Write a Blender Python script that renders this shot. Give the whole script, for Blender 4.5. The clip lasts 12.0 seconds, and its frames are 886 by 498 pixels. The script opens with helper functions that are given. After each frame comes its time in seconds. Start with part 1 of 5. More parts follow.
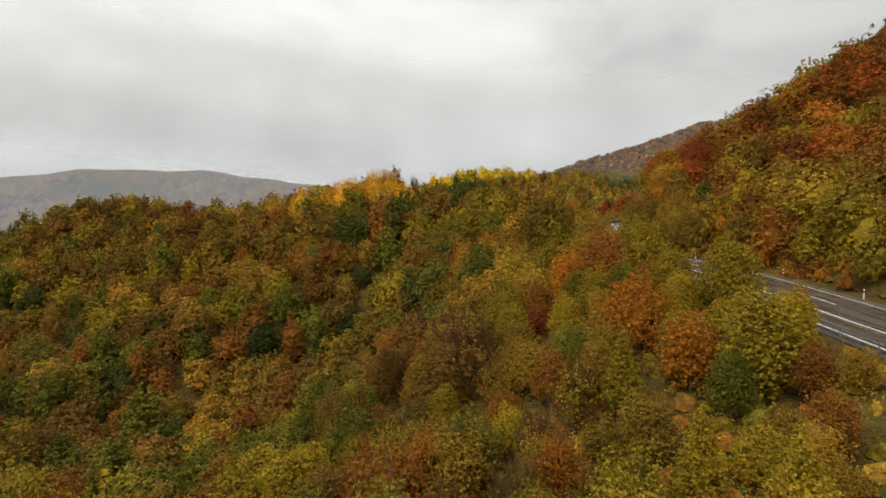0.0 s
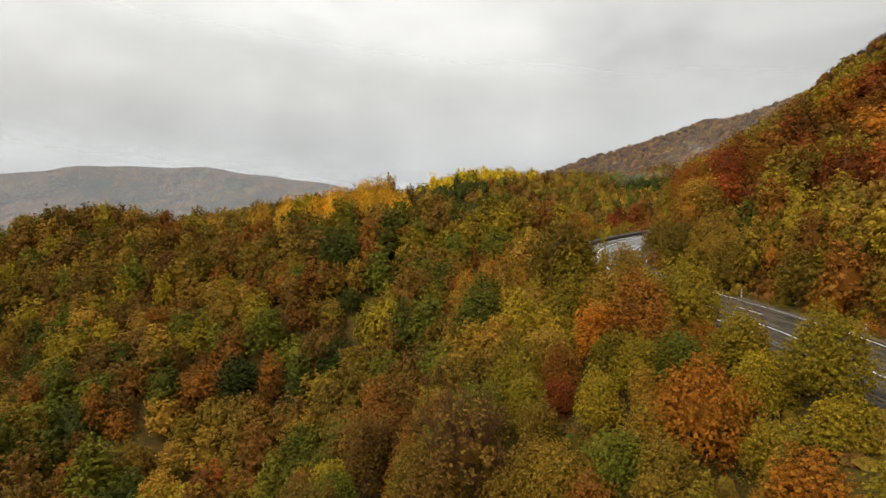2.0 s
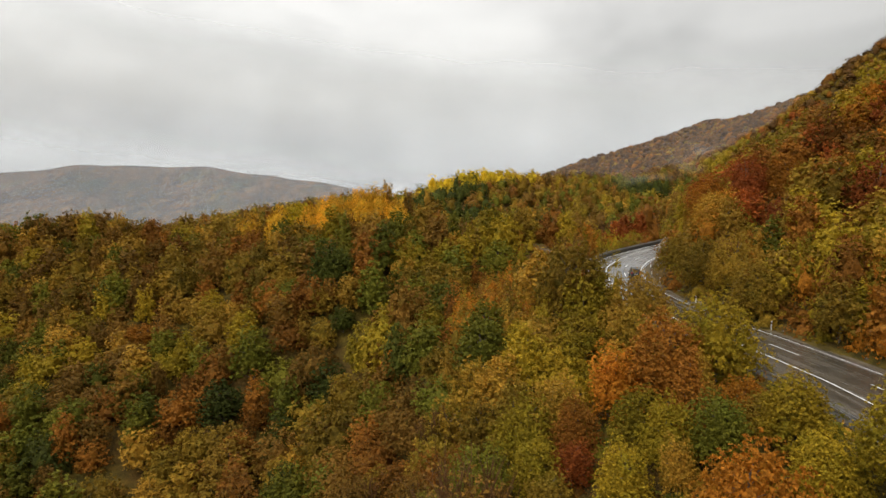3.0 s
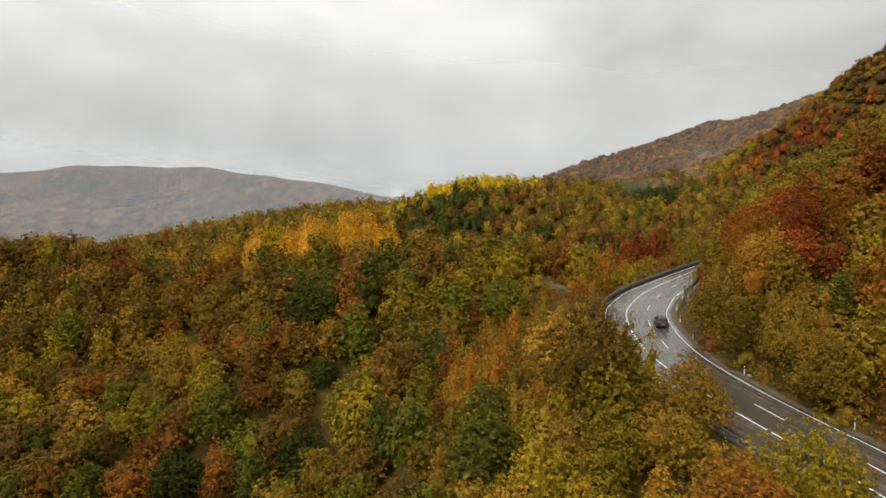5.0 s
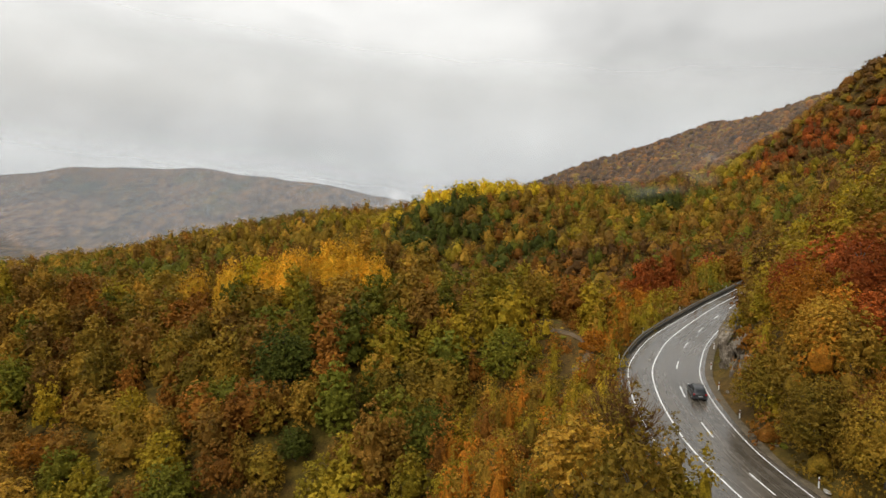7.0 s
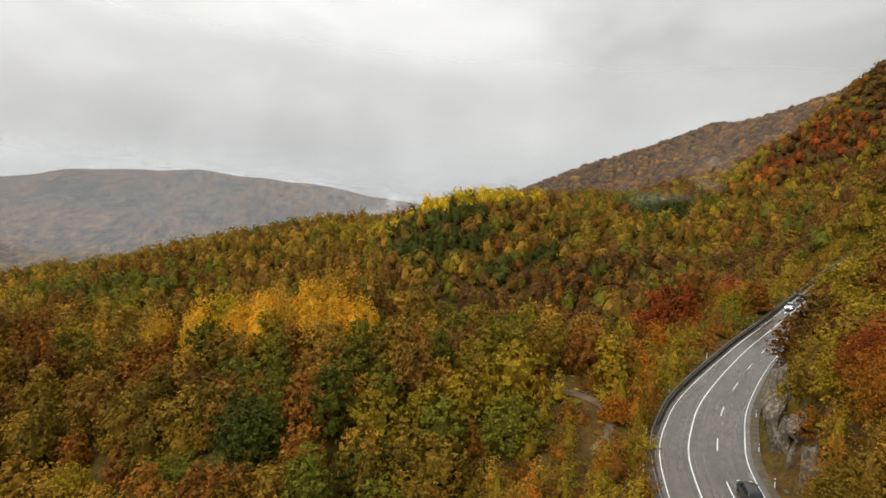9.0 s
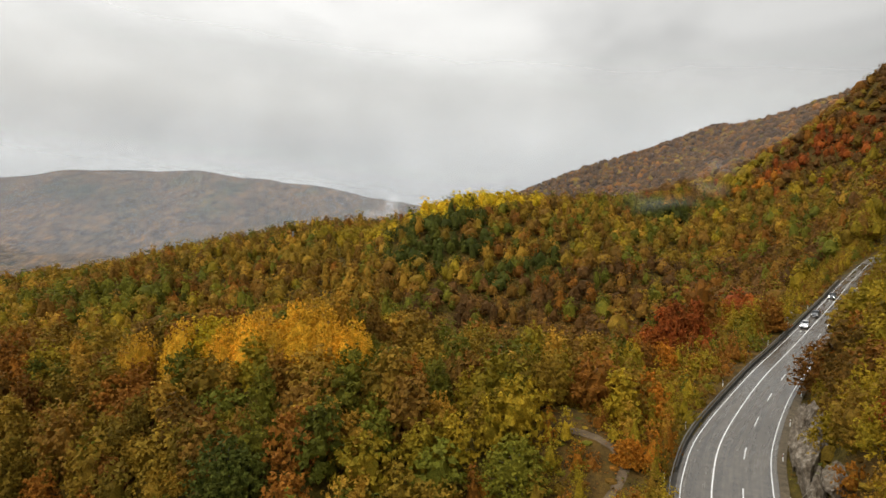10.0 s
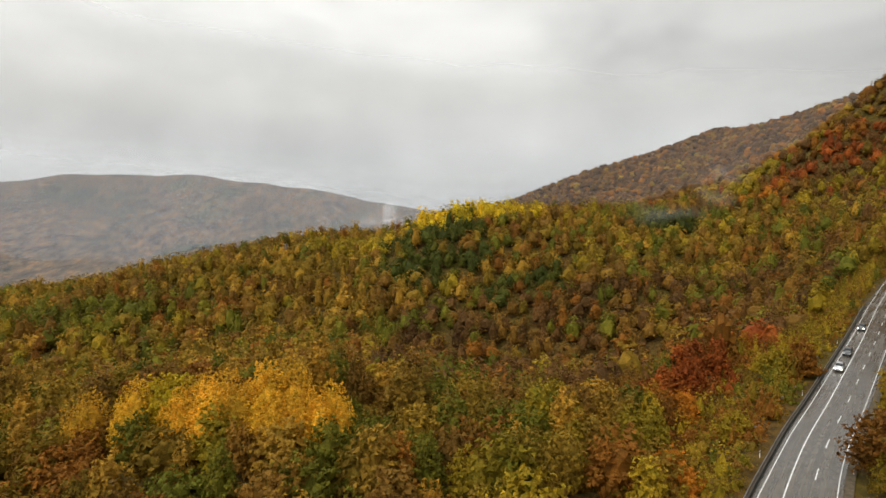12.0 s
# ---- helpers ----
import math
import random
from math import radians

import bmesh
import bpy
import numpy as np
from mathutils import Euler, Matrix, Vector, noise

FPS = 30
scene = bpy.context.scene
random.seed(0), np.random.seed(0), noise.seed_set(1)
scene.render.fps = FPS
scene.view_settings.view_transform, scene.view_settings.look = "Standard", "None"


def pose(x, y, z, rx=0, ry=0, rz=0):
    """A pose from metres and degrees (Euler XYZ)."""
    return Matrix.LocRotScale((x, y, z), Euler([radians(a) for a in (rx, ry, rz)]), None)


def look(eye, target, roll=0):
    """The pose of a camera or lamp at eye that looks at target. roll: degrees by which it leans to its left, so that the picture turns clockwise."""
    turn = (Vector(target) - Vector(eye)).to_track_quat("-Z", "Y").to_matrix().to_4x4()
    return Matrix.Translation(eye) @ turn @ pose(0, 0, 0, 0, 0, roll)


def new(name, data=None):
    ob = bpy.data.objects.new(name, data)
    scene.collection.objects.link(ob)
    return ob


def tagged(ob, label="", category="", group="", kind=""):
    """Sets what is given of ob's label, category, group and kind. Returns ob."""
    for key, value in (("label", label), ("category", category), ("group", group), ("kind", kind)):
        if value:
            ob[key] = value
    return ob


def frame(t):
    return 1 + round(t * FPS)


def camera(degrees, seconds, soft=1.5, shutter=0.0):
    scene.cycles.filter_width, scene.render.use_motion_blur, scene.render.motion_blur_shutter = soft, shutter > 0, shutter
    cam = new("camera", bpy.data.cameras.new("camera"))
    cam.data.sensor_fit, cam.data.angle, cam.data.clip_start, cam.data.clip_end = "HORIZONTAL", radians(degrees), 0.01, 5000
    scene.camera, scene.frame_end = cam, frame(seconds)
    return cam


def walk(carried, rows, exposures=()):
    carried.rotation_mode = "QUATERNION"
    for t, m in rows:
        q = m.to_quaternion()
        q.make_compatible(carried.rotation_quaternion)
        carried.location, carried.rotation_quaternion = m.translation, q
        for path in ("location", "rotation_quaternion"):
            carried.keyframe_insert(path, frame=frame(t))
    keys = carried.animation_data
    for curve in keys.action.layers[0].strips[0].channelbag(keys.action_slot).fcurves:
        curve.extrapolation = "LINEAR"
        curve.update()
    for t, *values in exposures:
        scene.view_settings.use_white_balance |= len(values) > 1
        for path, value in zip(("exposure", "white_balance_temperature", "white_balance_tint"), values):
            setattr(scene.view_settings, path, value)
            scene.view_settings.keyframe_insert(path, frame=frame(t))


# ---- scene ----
cam = camera(74.0, 12.0)
PATH = [
    (0.0, -0.02, 0.02, 22.99, 85.53, -0.02, -0.01),
    (0.5, 0.13, 3.70, 23.78, 85.40, 0.00, 0.03),
    (1.0, 0.26, 7.43, 24.71, 85.30, -0.01, 0.05),
    (1.5, 0.37, 11.19, 25.77, 85.23, -0.04, 0.06),
    (2.0, 0.49, 14.98, 26.93, 85.18, -0.08, 0.07),
    (2.5, 0.63, 18.81, 28.18, 85.14, -0.12, 0.06),
    (3.0, 0.79, 22.66, 29.50, 85.11, -0.15, 0.06),
    (3.5, 0.97, 26.52, 30.87, 85.09, -0.16, 0.06),
    (4.0, 1.17, 30.39, 32.27, 85.07, -0.16, 0.05),
    (4.5, 1.39, 34.27, 33.71, 85.06, -0.15, 0.05),
    (5.0, 1.63, 38.15, 35.16, 85.04, -0.12, 0.04),
    (5.5, 1.87, 42.02, 36.62, 85.03, -0.08, 0.04),
    (6.0, 2.11, 45.87, 38.09, 85.01, -0.03, 0.03),
    (6.5, 2.34, 49.69, 39.55, 85.00, 0.02, 0.01),
    (7.0, 2.56, 53.49, 41.01, 84.98, 0.07, -0.00),
    (7.5, 2.76, 57.26, 42.47, 84.97, 0.11, -0.02),
    (8.0, 2.94, 60.99, 43.91, 84.96, 0.15, -0.05),
    (8.5, 3.10, 64.69, 45.35, 84.96, 0.18, -0.08),
    (9.0, 3.25, 68.34, 46.78, 84.96, 0.20, -0.12),
    (9.5, 3.39, 71.96, 48.21, 84.98, 0.21, -0.16),
    (10.0, 3.54, 75.55, 49.63, 85.00, 0.22, -0.20),
    (10.5, 3.72, 79.10, 51.06, 85.04, 0.23, -0.24),
    (11.0, 3.95, 82.63, 52.50, 85.09, 0.25, -0.27),
    (11.5, 4.26, 86.15, 53.95, 85.15, 0.30, -0.28),
    (12.0, 4.70, 89.67, 55.41, 85.23, 0.39, -0.27),
]
walk(cam, [(t, pose(x, y, z, rx, ry, rz)) for t, x, y, z, rx, ry, rz in PATH])


# ---- world and sun ----
world = bpy.data.worlds.new("overcast_sky")
scene.world = world
world.use_nodes = True
wn, wl = world.node_tree.nodes, world.node_tree.links
wn.clear()


def wnode(kind, **values):
    n = wn.new(kind)
    for k, v in values.items():
        n.inputs[k].default_value = v
    return n


w_out = wn.new("ShaderNodeOutputWorld")
w_back = wnode("ShaderNodeBackground", Strength=0.97)
w_sky = wn.new("ShaderNodeTexSky")
w_sky.sky_type, w_sky.sun_disc = "NISHITA", False
w_sky.sun_elevation, w_sky.sun_rotation = radians(51), radians(218)
w_dim = wn.new("ShaderNodeVectorMath")
w_dim.operation = "SCALE"
w_dim.inputs["Scale"].default_value = 0.1
w_pos = wn.new("ShaderNodeTexCoord")
w_sep = wn.new("ShaderNodeSeparateXYZ")
# brighter overhead than at the horizon, as under any closed cloud cover
w_high = wn.new("ShaderNodeMapRange")
w_high.inputs["From Min"].default_value, w_high.inputs["From Max"].default_value = 0.0, 1.0
w_high.inputs["To Min"].default_value, w_high.inputs["To Max"].default_value = 0.60, 1.80
w_map = wn.new("ShaderNodeMapping")
w_map.inputs["Scale"].default_value = (1.0, 1.0, 2.0)
w_cloud = wnode("ShaderNodeTexNoise", Scale=3.2, Detail=6.0, Roughness=0.5, Distortion=0.5)
w_soft = wnode("ShaderNodeMapRange")
w_soft.inputs["From Min"].default_value, w_soft.inputs["From Max"].default_value = 0.3, 0.7
w_soft.inputs["To Min"].default_value, w_soft.inputs["To Max"].default_value = 0.74, 1.16
w_mul = wn.new("ShaderNodeMath")
w_mul.operation = "MULTIPLY"
w_tint = wn.new("ShaderNodeMix")
w_tint.data_type = "RGBA"
w_tint.inputs["A"].default_value, w_tint.inputs["B"].default_value = (0.985, 0.98, 0.955, 1), (1.0, 0.985, 0.945, 1)
w_grey = wn.new("ShaderNodeVectorMath")
w_grey.operation = "SCALE"
w_mix = wn.new("ShaderNodeMix")
w_mix.data_type, w_mix.inputs["Factor"].default_value = "RGBA", 0.97
wl.new(w_pos.outputs["Generated"], w_sep.inputs[0])
wl.new(w_sep.outputs["Z"], w_high.inputs["Value"])
wl.new(w_pos.outputs["Generated"], w_map.inputs["Vector"])
wl.new(w_map.outputs["Vector"], w_cloud.inputs["Vector"])
wl.new(w_cloud.outputs["Fac"], w_soft.inputs["Value"])
# the cover is thicker over the mountainside
w_side = wn.new("ShaderNodeMapRange")
w_side.inputs["From Min"].default_value, w_side.inputs["From Max"].default_value = -0.6, 0.75
w_side.inputs["To Min"].default_value, w_side.inputs["To Max"].default_value = 1.30, 0.64
w_thick = wn.new("ShaderNodeMath")
w_thick.operation = "MULTIPLY"
wl.new(w_sep.outputs["X"], w_side.inputs["Value"])
wl.new(w_side.outputs["Result"], w_thick.inputs[0])
wl.new(w_high.outputs["Result"], w_thick.inputs[1])
wl.new(w_thick.outputs["Value"], w_mul.inputs[0])
wl.new(w_soft.outputs["Result"], w_mul.inputs[1])
wl.new(w_cloud.outputs["Fac"], w_tint.inputs["Factor"])
wl.new(w_tint.outputs["Result"], w_grey.inputs[0])
wl.new(w_mul.outputs["Value"], w_grey.inputs["Scale"])
wl.new(w_sky.outputs["Color"], w_dim.inputs[0])
wl.new(w_dim.outputs["Vector"], w_mix.inputs["A"])
wl.new(w_grey.outputs["Vector"], w_mix.inputs["B"])
wl.new(w_mix.outputs["Result"], w_back.inputs["Color"])
wl.new(w_back.outputs["Background"], w_out.inputs["Surface"])

sun = new("sun", bpy.data.lights.new("sun", "SUN"))
sun.data.energy, sun.data.angle, sun.data.color = 1.5, radians(26), (1.0, 0.96, 0.90)
sun.matrix_world = look((0, 0, 200), (100, 130, 0))

# ---- materials ----


def material(name):
    m = bpy.data.materials.new(name)
    m.use_nodes = True
    nodes, links = m.node_tree.nodes, m.node_tree.links
    return m, nodes, links, nodes["Principled BSDF"]


def noise_node(nodes, links, scale, detail=4.0, rough=0.55, where="Object"):
    pos = nodes.new("ShaderNodeNewGeometry") if where == "World" else nodes.new("ShaderNodeTexCoord")
    n = nodes.new("ShaderNodeTexNoise")
    n.inputs["Scale"].default_value, n.inputs["Detail"].default_value, n.inputs["Roughness"].default_value = scale, detail, rough
    links.new(pos.outputs["Position" if where == "World" else "Object"], n.inputs["Vector"])
    return n


def ramp_node(nodes, links, source, stops):
    r = nodes.new("ShaderNodeValToRGB")
    e = r.color_ramp.elements
    while len(e) < len(stops):
        e.new(0.5)
    for k, (at, c) in enumerate(stops):
        e[k].position, e[k].color = at, (*c, 1)
    links.new(source, r.inputs["Fac"])
    return r


def mixed(nodes, links, fac, a, b, blend="MIX"):
    m = nodes.new("ShaderNodeMix")
    m.data_type, m.blend_type = "RGBA", blend
    for key, v in (("Factor", fac), ("A", a), ("B", b)):
        if isinstance(v, (int, float)):
            m.inputs[key].default_value = v
        elif isinstance(v, tuple):
            m.inputs[key].default_value = (*v, 1)
        else:
            links.new(v, m.inputs[key])
    return m.outputs["Result"]


def bumped(nodes, links, shader, source, strength, distance):
    b = nodes.new("ShaderNodeBump")
    b.inputs["Strength"].default_value, b.inputs["Distance"].default_value = strength, distance
    links.new(source, b.inputs["Height"])
    links.new(b.outputs["Normal"], shader.inputs["Normal"])


def surface(name, stops, scale=1.0, rough=0.8, metal=0.0, bump=0.3, depth=0.02, fine=8.0, where="Object", spec=0.4):
    """A worn surface: colours by a broad noise, speckle and relief by a fine one."""
    m, n, l, s = material(name)
    big, small = noise_node(n, l, scale, 5, 0.6, where), noise_node(n, l, scale * fine, 4, 0.6, where)
    col = ramp_node(n, l, big.outputs["Fac"], stops)
    speck = ramp_node(n, l, small.outputs["Fac"], ((0.3, (0.72, 0.72, 0.72)), (0.7, (1.2, 1.2, 1.2))))
    l.new(mixed(n, l, 1.0, col.outputs["Color"], speck.outputs["Color"], "MULTIPLY"), s.inputs["Base Color"])
    s.inputs["Roughness"].default_value, s.inputs["Metallic"].default_value = rough, metal
    s.inputs["Specular IOR Level"].default_value = spec
    if bump:
        bumped(n, l, s, small.outputs["Fac"], bump, depth)
    return m


def leafage(name, colour, second):
    """Leaves that let some light through; the tone differs from tree to tree and from leaf to leaf."""
    m, n, l, s = material(name)
    geo, info, att = n.new("ShaderNodeNewGeometry"), n.new("ShaderNodeObjectInfo"), n.new("ShaderNodeAttribute")
    att.attribute_name = "tone"
    tree = n.new("ShaderNodeMath")
    tree.operation = "ADD"
    l.new(info.outputs["Random"], tree.inputs[0])
    l.new(att.outputs["Fac"], tree.inputs[1])
    wrap = n.new("ShaderNodeMath")
    wrap.operation = "FRACT"
    l.new(tree.outputs["Value"], wrap.inputs[0])
    clump = noise_node(n, l, 0.55, 3, 0.6, "World")
    c1 = mixed(n, l, wrap.outputs["Value"], colour, second)
    other = tuple(0.5 * (a + b) * k for a, b, k in zip(colour, second, (0.72, 0.92, 0.9)))
    patch = ramp_node(n, l, clump.outputs["Fac"], ((0.5, (0, 0, 0)), (0.78, (1, 1, 1))))
    c2 = mixed(n, l, patch.outputs["Color"], c1, other)
    own = n.new("ShaderNodeMath")
    own.operation = "FRACT"
    times = n.new("ShaderNodeMath")
    times.operation = "MULTIPLY"
    times.inputs[1].default_value = 7.31
    l.new(tree.outputs["Value"], times.inputs[0])
    l.new(times.outputs["Value"], own.inputs[0])
    fresh = ramp_node(n, l, own.outputs["Value"], ((0.0, (0.6, 0.62, 0.64)), (1.0, (1.25, 1.22, 1.15))))
    c2 = mixed(n, l, 1.0, c2, fresh.outputs["Color"], "MULTIPLY")
    tone = ramp_node(n, l, geo.outputs["Random Per Island"], ((0.0, (0.74, 0.74, 0.72)), (0.55, (1.0, 1.0, 1.0)), (1.0, (1.28, 1.25, 1.18))))
    c3 = mixed(n, l, 1.0, c2, tone.outputs["Color"], "MULTIPLY")
    spray = noise_node(n, l, 7.0, 2, 0.6, "World")
    grain = ramp_node(n, l, spray.outputs["Fac"], ((0.36, (0.66, 0.67, 0.68)), (0.64, (1.3, 1.27, 1.24))))
    c3 = mixed(n, l, 1.0, c3, grain.outputs["Color"], "MULTIPLY")
    l.new(c3, s.inputs["Base Color"])
    s.inputs["Roughness"].default_value, s.inputs["Specular IOR Level"].default_value = 0.7, 0.1
    thin = n.new("ShaderNodeBsdfTranslucent")
    l.new(c3, thin.inputs["Color"])
    mix = n.new("ShaderNodeMixShader")
    mix.inputs["Fac"].default_value = 0.26
    l.new(s.outputs["BSDF"], mix.inputs[1])
    l.new(thin.outputs["BSDF"], mix.inputs[2])
    l.new(mix.outputs["Shader"], n["Material Output"].inputs["Surface"])
    return m


LEAF_COLOURS = {
    "olive": ((0.255, 0.166, 0.019), (0.310, 0.184, 0.020)),
    "yellow_green": ((0.320, 0.232, 0.017), (0.385, 0.255, 0.018)),
    "green": ((0.140, 0.142, 0.016), (0.195, 0.170, 0.016)),
    "dark_green": ((0.075, 0.088, 0.014), (0.100, 0.104, 0.015)),
    "rust": ((0.255, 0.104, 0.016), (0.320, 0.128, 0.017)),
    "orange": ((0.440, 0.160, 0.015), (0.500, 0.195, 0.018)),
    "red": ((0.330, 0.076, 0.016), (0.370, 0.104, 0.017)),
    "gold": ((0.800, 0.480, 0.035), (0.800, 0.420, 0.033)),
    "brown": ((0.215, 0.115, 0.020), (0.265, 0.134, 0.021)),
    "tan": ((0.385, 0.222, 0.028), (0.440, 0.240, 0.028)),
    "lemon": ((0.660, 0.490, 0.022), (0.700, 0.450, 0.022)),
    "umber": ((0.135, 0.070, 0.022), (0.175, 0.084, 0.022)),
    "pale": ((0.420, 0.360, 0.120), (0.480, 0.410, 0.160)),
}
LEAVES = {k: leafage("leaves_" + k, *(tuple(0.86 * c for c in w) for w in v)) for k, v in LEAF_COLOURS.items()}
LEAF_NAMES = list(LEAVES)
bark = surface("bark", ((0.3, (0.075, 0.06, 0.045)), (0.7, (0.17, 0.145, 0.12))), 3.0, 0.9, 0, 0.6, 0.03)
twig = surface("twig_bark", ((0.3, (0.10, 0.048, 0.018)), (0.7, (0.165, 0.082, 0.032))), 4.0, 0.9, 0, 0, spec=0.1)
rock = surface("rock", ((0.25, (0.05, 0.036, 0.022)), (0.5, (0.13, 0.10, 0.066)), (0.78, (0.38, 0.33, 0.26))), 1.6, 0.85, 0, 0.9, 0.12, 5.0)
pale_stone = surface("pale_stone", ((0.3, (0.22, 0.205, 0.18)), (0.7, (0.42, 0.40, 0.36))), 1.5, 0.85, 0, 0.5, 0.03)
steel = surface("galvanised_steel", ((0.3, (0.20, 0.195, 0.185)), (0.7, (0.36, 0.35, 0.34))), 2.0, 0.5, 0.6, 0.15, 0.004)
# the kerb wall's concrete; its dark tone also paints the outer verge's shadow
concrete = surface("concrete_and_shadow", ((0.3, (0.03, 0.027, 0.022)), (0.7, (0.075, 0.068, 0.055))), 0.8, 0.85, 0, 0.5, 0.02)
white_paint = surface("road_paint", ((0.3, (0.55, 0.55, 0.53)), (0.65, (0.80, 0.80, 0.78))), 1.3, 0.55, 0, 0.2, 0.004, 9.0, "World")
post_white = surface("post_white", ((0.3, (0.68, 0.68, 0.66)), (0.7, (0.82, 0.82, 0.80))), 6, 0.5, 0, 0.1, 0.002)
post_black = surface("post_black", ((0.3, (0.02, 0.02, 0.02)), (0.7, (0.04, 0.04, 0.04))), 6, 0.5, 0, 0)
dirt = surface("bare_earth", ((0.3, (0.075, 0.048, 0.024)), (0.7, (0.15, 0.105, 0.06))), 0.6, 0.95, 0, 0.6, 0.05, 8, "World")
gravel = surface("gravel_verge", ((0.3, (0.06, 0.045, 0.025)), (0.7, (0.15, 0.115, 0.07))), 1.2, 0.95, 0, 0.8, 0.05, 8, "World")


def ground_material():
    """Leaf litter, moss and dry grass, with darker soil between."""
    m, n, l, s = material("forest_floor")
    a, b, c = (noise_node(n, l, k, 6, 0.62, "World") for k in (0.045, 0.6, 5.0))
    litter = ramp_node(n, l, b.outputs["Fac"], ((0.28, (0.03, 0.02, 0.007)), (0.5, (0.08, 0.047, 0.011)), (0.72, (0.15, 0.083, 0.016))))
    grass = ramp_node(n, l, b.outputs["Fac"], ((0.28, (0.035, 0.028, 0.007)), (0.5, (0.085, 0.062, 0.010)), (0.75, (0.16, 0.11, 0.018))))
    where = ramp_node(n, l, a.outputs["Fac"], ((0.44, (0, 0, 0)), (0.56, (1, 1, 1))))
    col = mixed(n, l, where.outputs["Color"], litter.outputs["Color"], grass.outputs["Color"])
    speck = ramp_node(n, l, c.outputs["Fac"], ((0.3, (0.6, 0.6, 0.6)), (0.7, (1.3, 1.3, 1.3))))
    l.new(mixed(n, l, 1.0, col, speck.outputs["Color"], "MULTIPLY"), s.inputs["Base Color"])
    s.inputs["Roughness"].default_value, s.inputs["Specular IOR Level"].default_value = 0.95, 0.15
    bumped(n, l, s, c.outputs["Fac"], 0.8, 0.15)
    return m


def asphalt_material():
    """Asphalt drying after rain: a wet gloss, darker streaks along the lanes where wheels run, and mended patches."""
    m, n, l, s = material("wet_asphalt")
    a, b, c = (noise_node(n, l, k, 5, 0.6, "World") for k in (0.06, 0.9, 22.0))
    lane_at, run_at, vec = n.new("ShaderNodeAttribute"), n.new("ShaderNodeAttribute"), n.new("ShaderNodeCombineXYZ")
    lane_at.attribute_name, run_at.attribute_name = "across", "along"
    slow = n.new("ShaderNodeMath")
    slow.operation, slow.inputs[1].default_value = "MULTIPLY", 0.035
    l.new(run_at.outputs["Fac"], slow.inputs[0])
    l.new(lane_at.outputs["Fac"], vec.inputs["X"])
    l.new(slow.outputs["Value"], vec.inputs["Y"])
    streak = n.new("ShaderNodeTexNoise")
    for key, v in (("Scale", 1.5), ("Detail", 4.0), ("Roughness", 0.6)):
        streak.inputs[key].default_value = v
    l.new(vec.outputs["Vector"], streak.inputs["Vector"])
    col = ramp_node(n, l, b.outputs["Fac"], ((0.3, (0.060, 0.051, 0.039)), (0.7, (0.104, 0.089, 0.069))))
    speck = ramp_node(n, l, c.outputs["Fac"], ((0.3, (0.85, 0.85, 0.85)), (0.7, (1.15, 1.15, 1.15))))
    worn = ramp_node(n, l, streak.outputs["Fac"], ((0.35, (0.62, 0.62, 0.62)), (0.62, (1.15, 1.14, 1.12))))
    base = mixed(n, l, 1.0, col.outputs["Color"], speck.outputs["Color"], "MULTIPLY")
    l.new(mixed(n, l, 1.0, base, worn.outputs["Color"], "MULTIPLY"), s.inputs["Base Color"])
    wet = ramp_node(n, l, a.outputs["Fac"], ((0.35, (0.16, 0.16, 0.16)), (0.65, (0.30, 0.30, 0.30))))
    dry = ramp_node(n, l, streak.outputs["Fac"], ((0.35, (0.80, 0.80, 0.80)), (0.65, (1.35, 1.35, 1.35))))
    l.new(mixed(n, l, 1.0, wet.outputs["Color"], dry.outputs["Color"], "MULTIPLY"), s.inputs["Roughness"])
    s.inputs["Specular IOR Level"].default_value = 0.7
    bumped(n, l, s, c.outputs["Fac"], 0.03, 0.01)
    return m


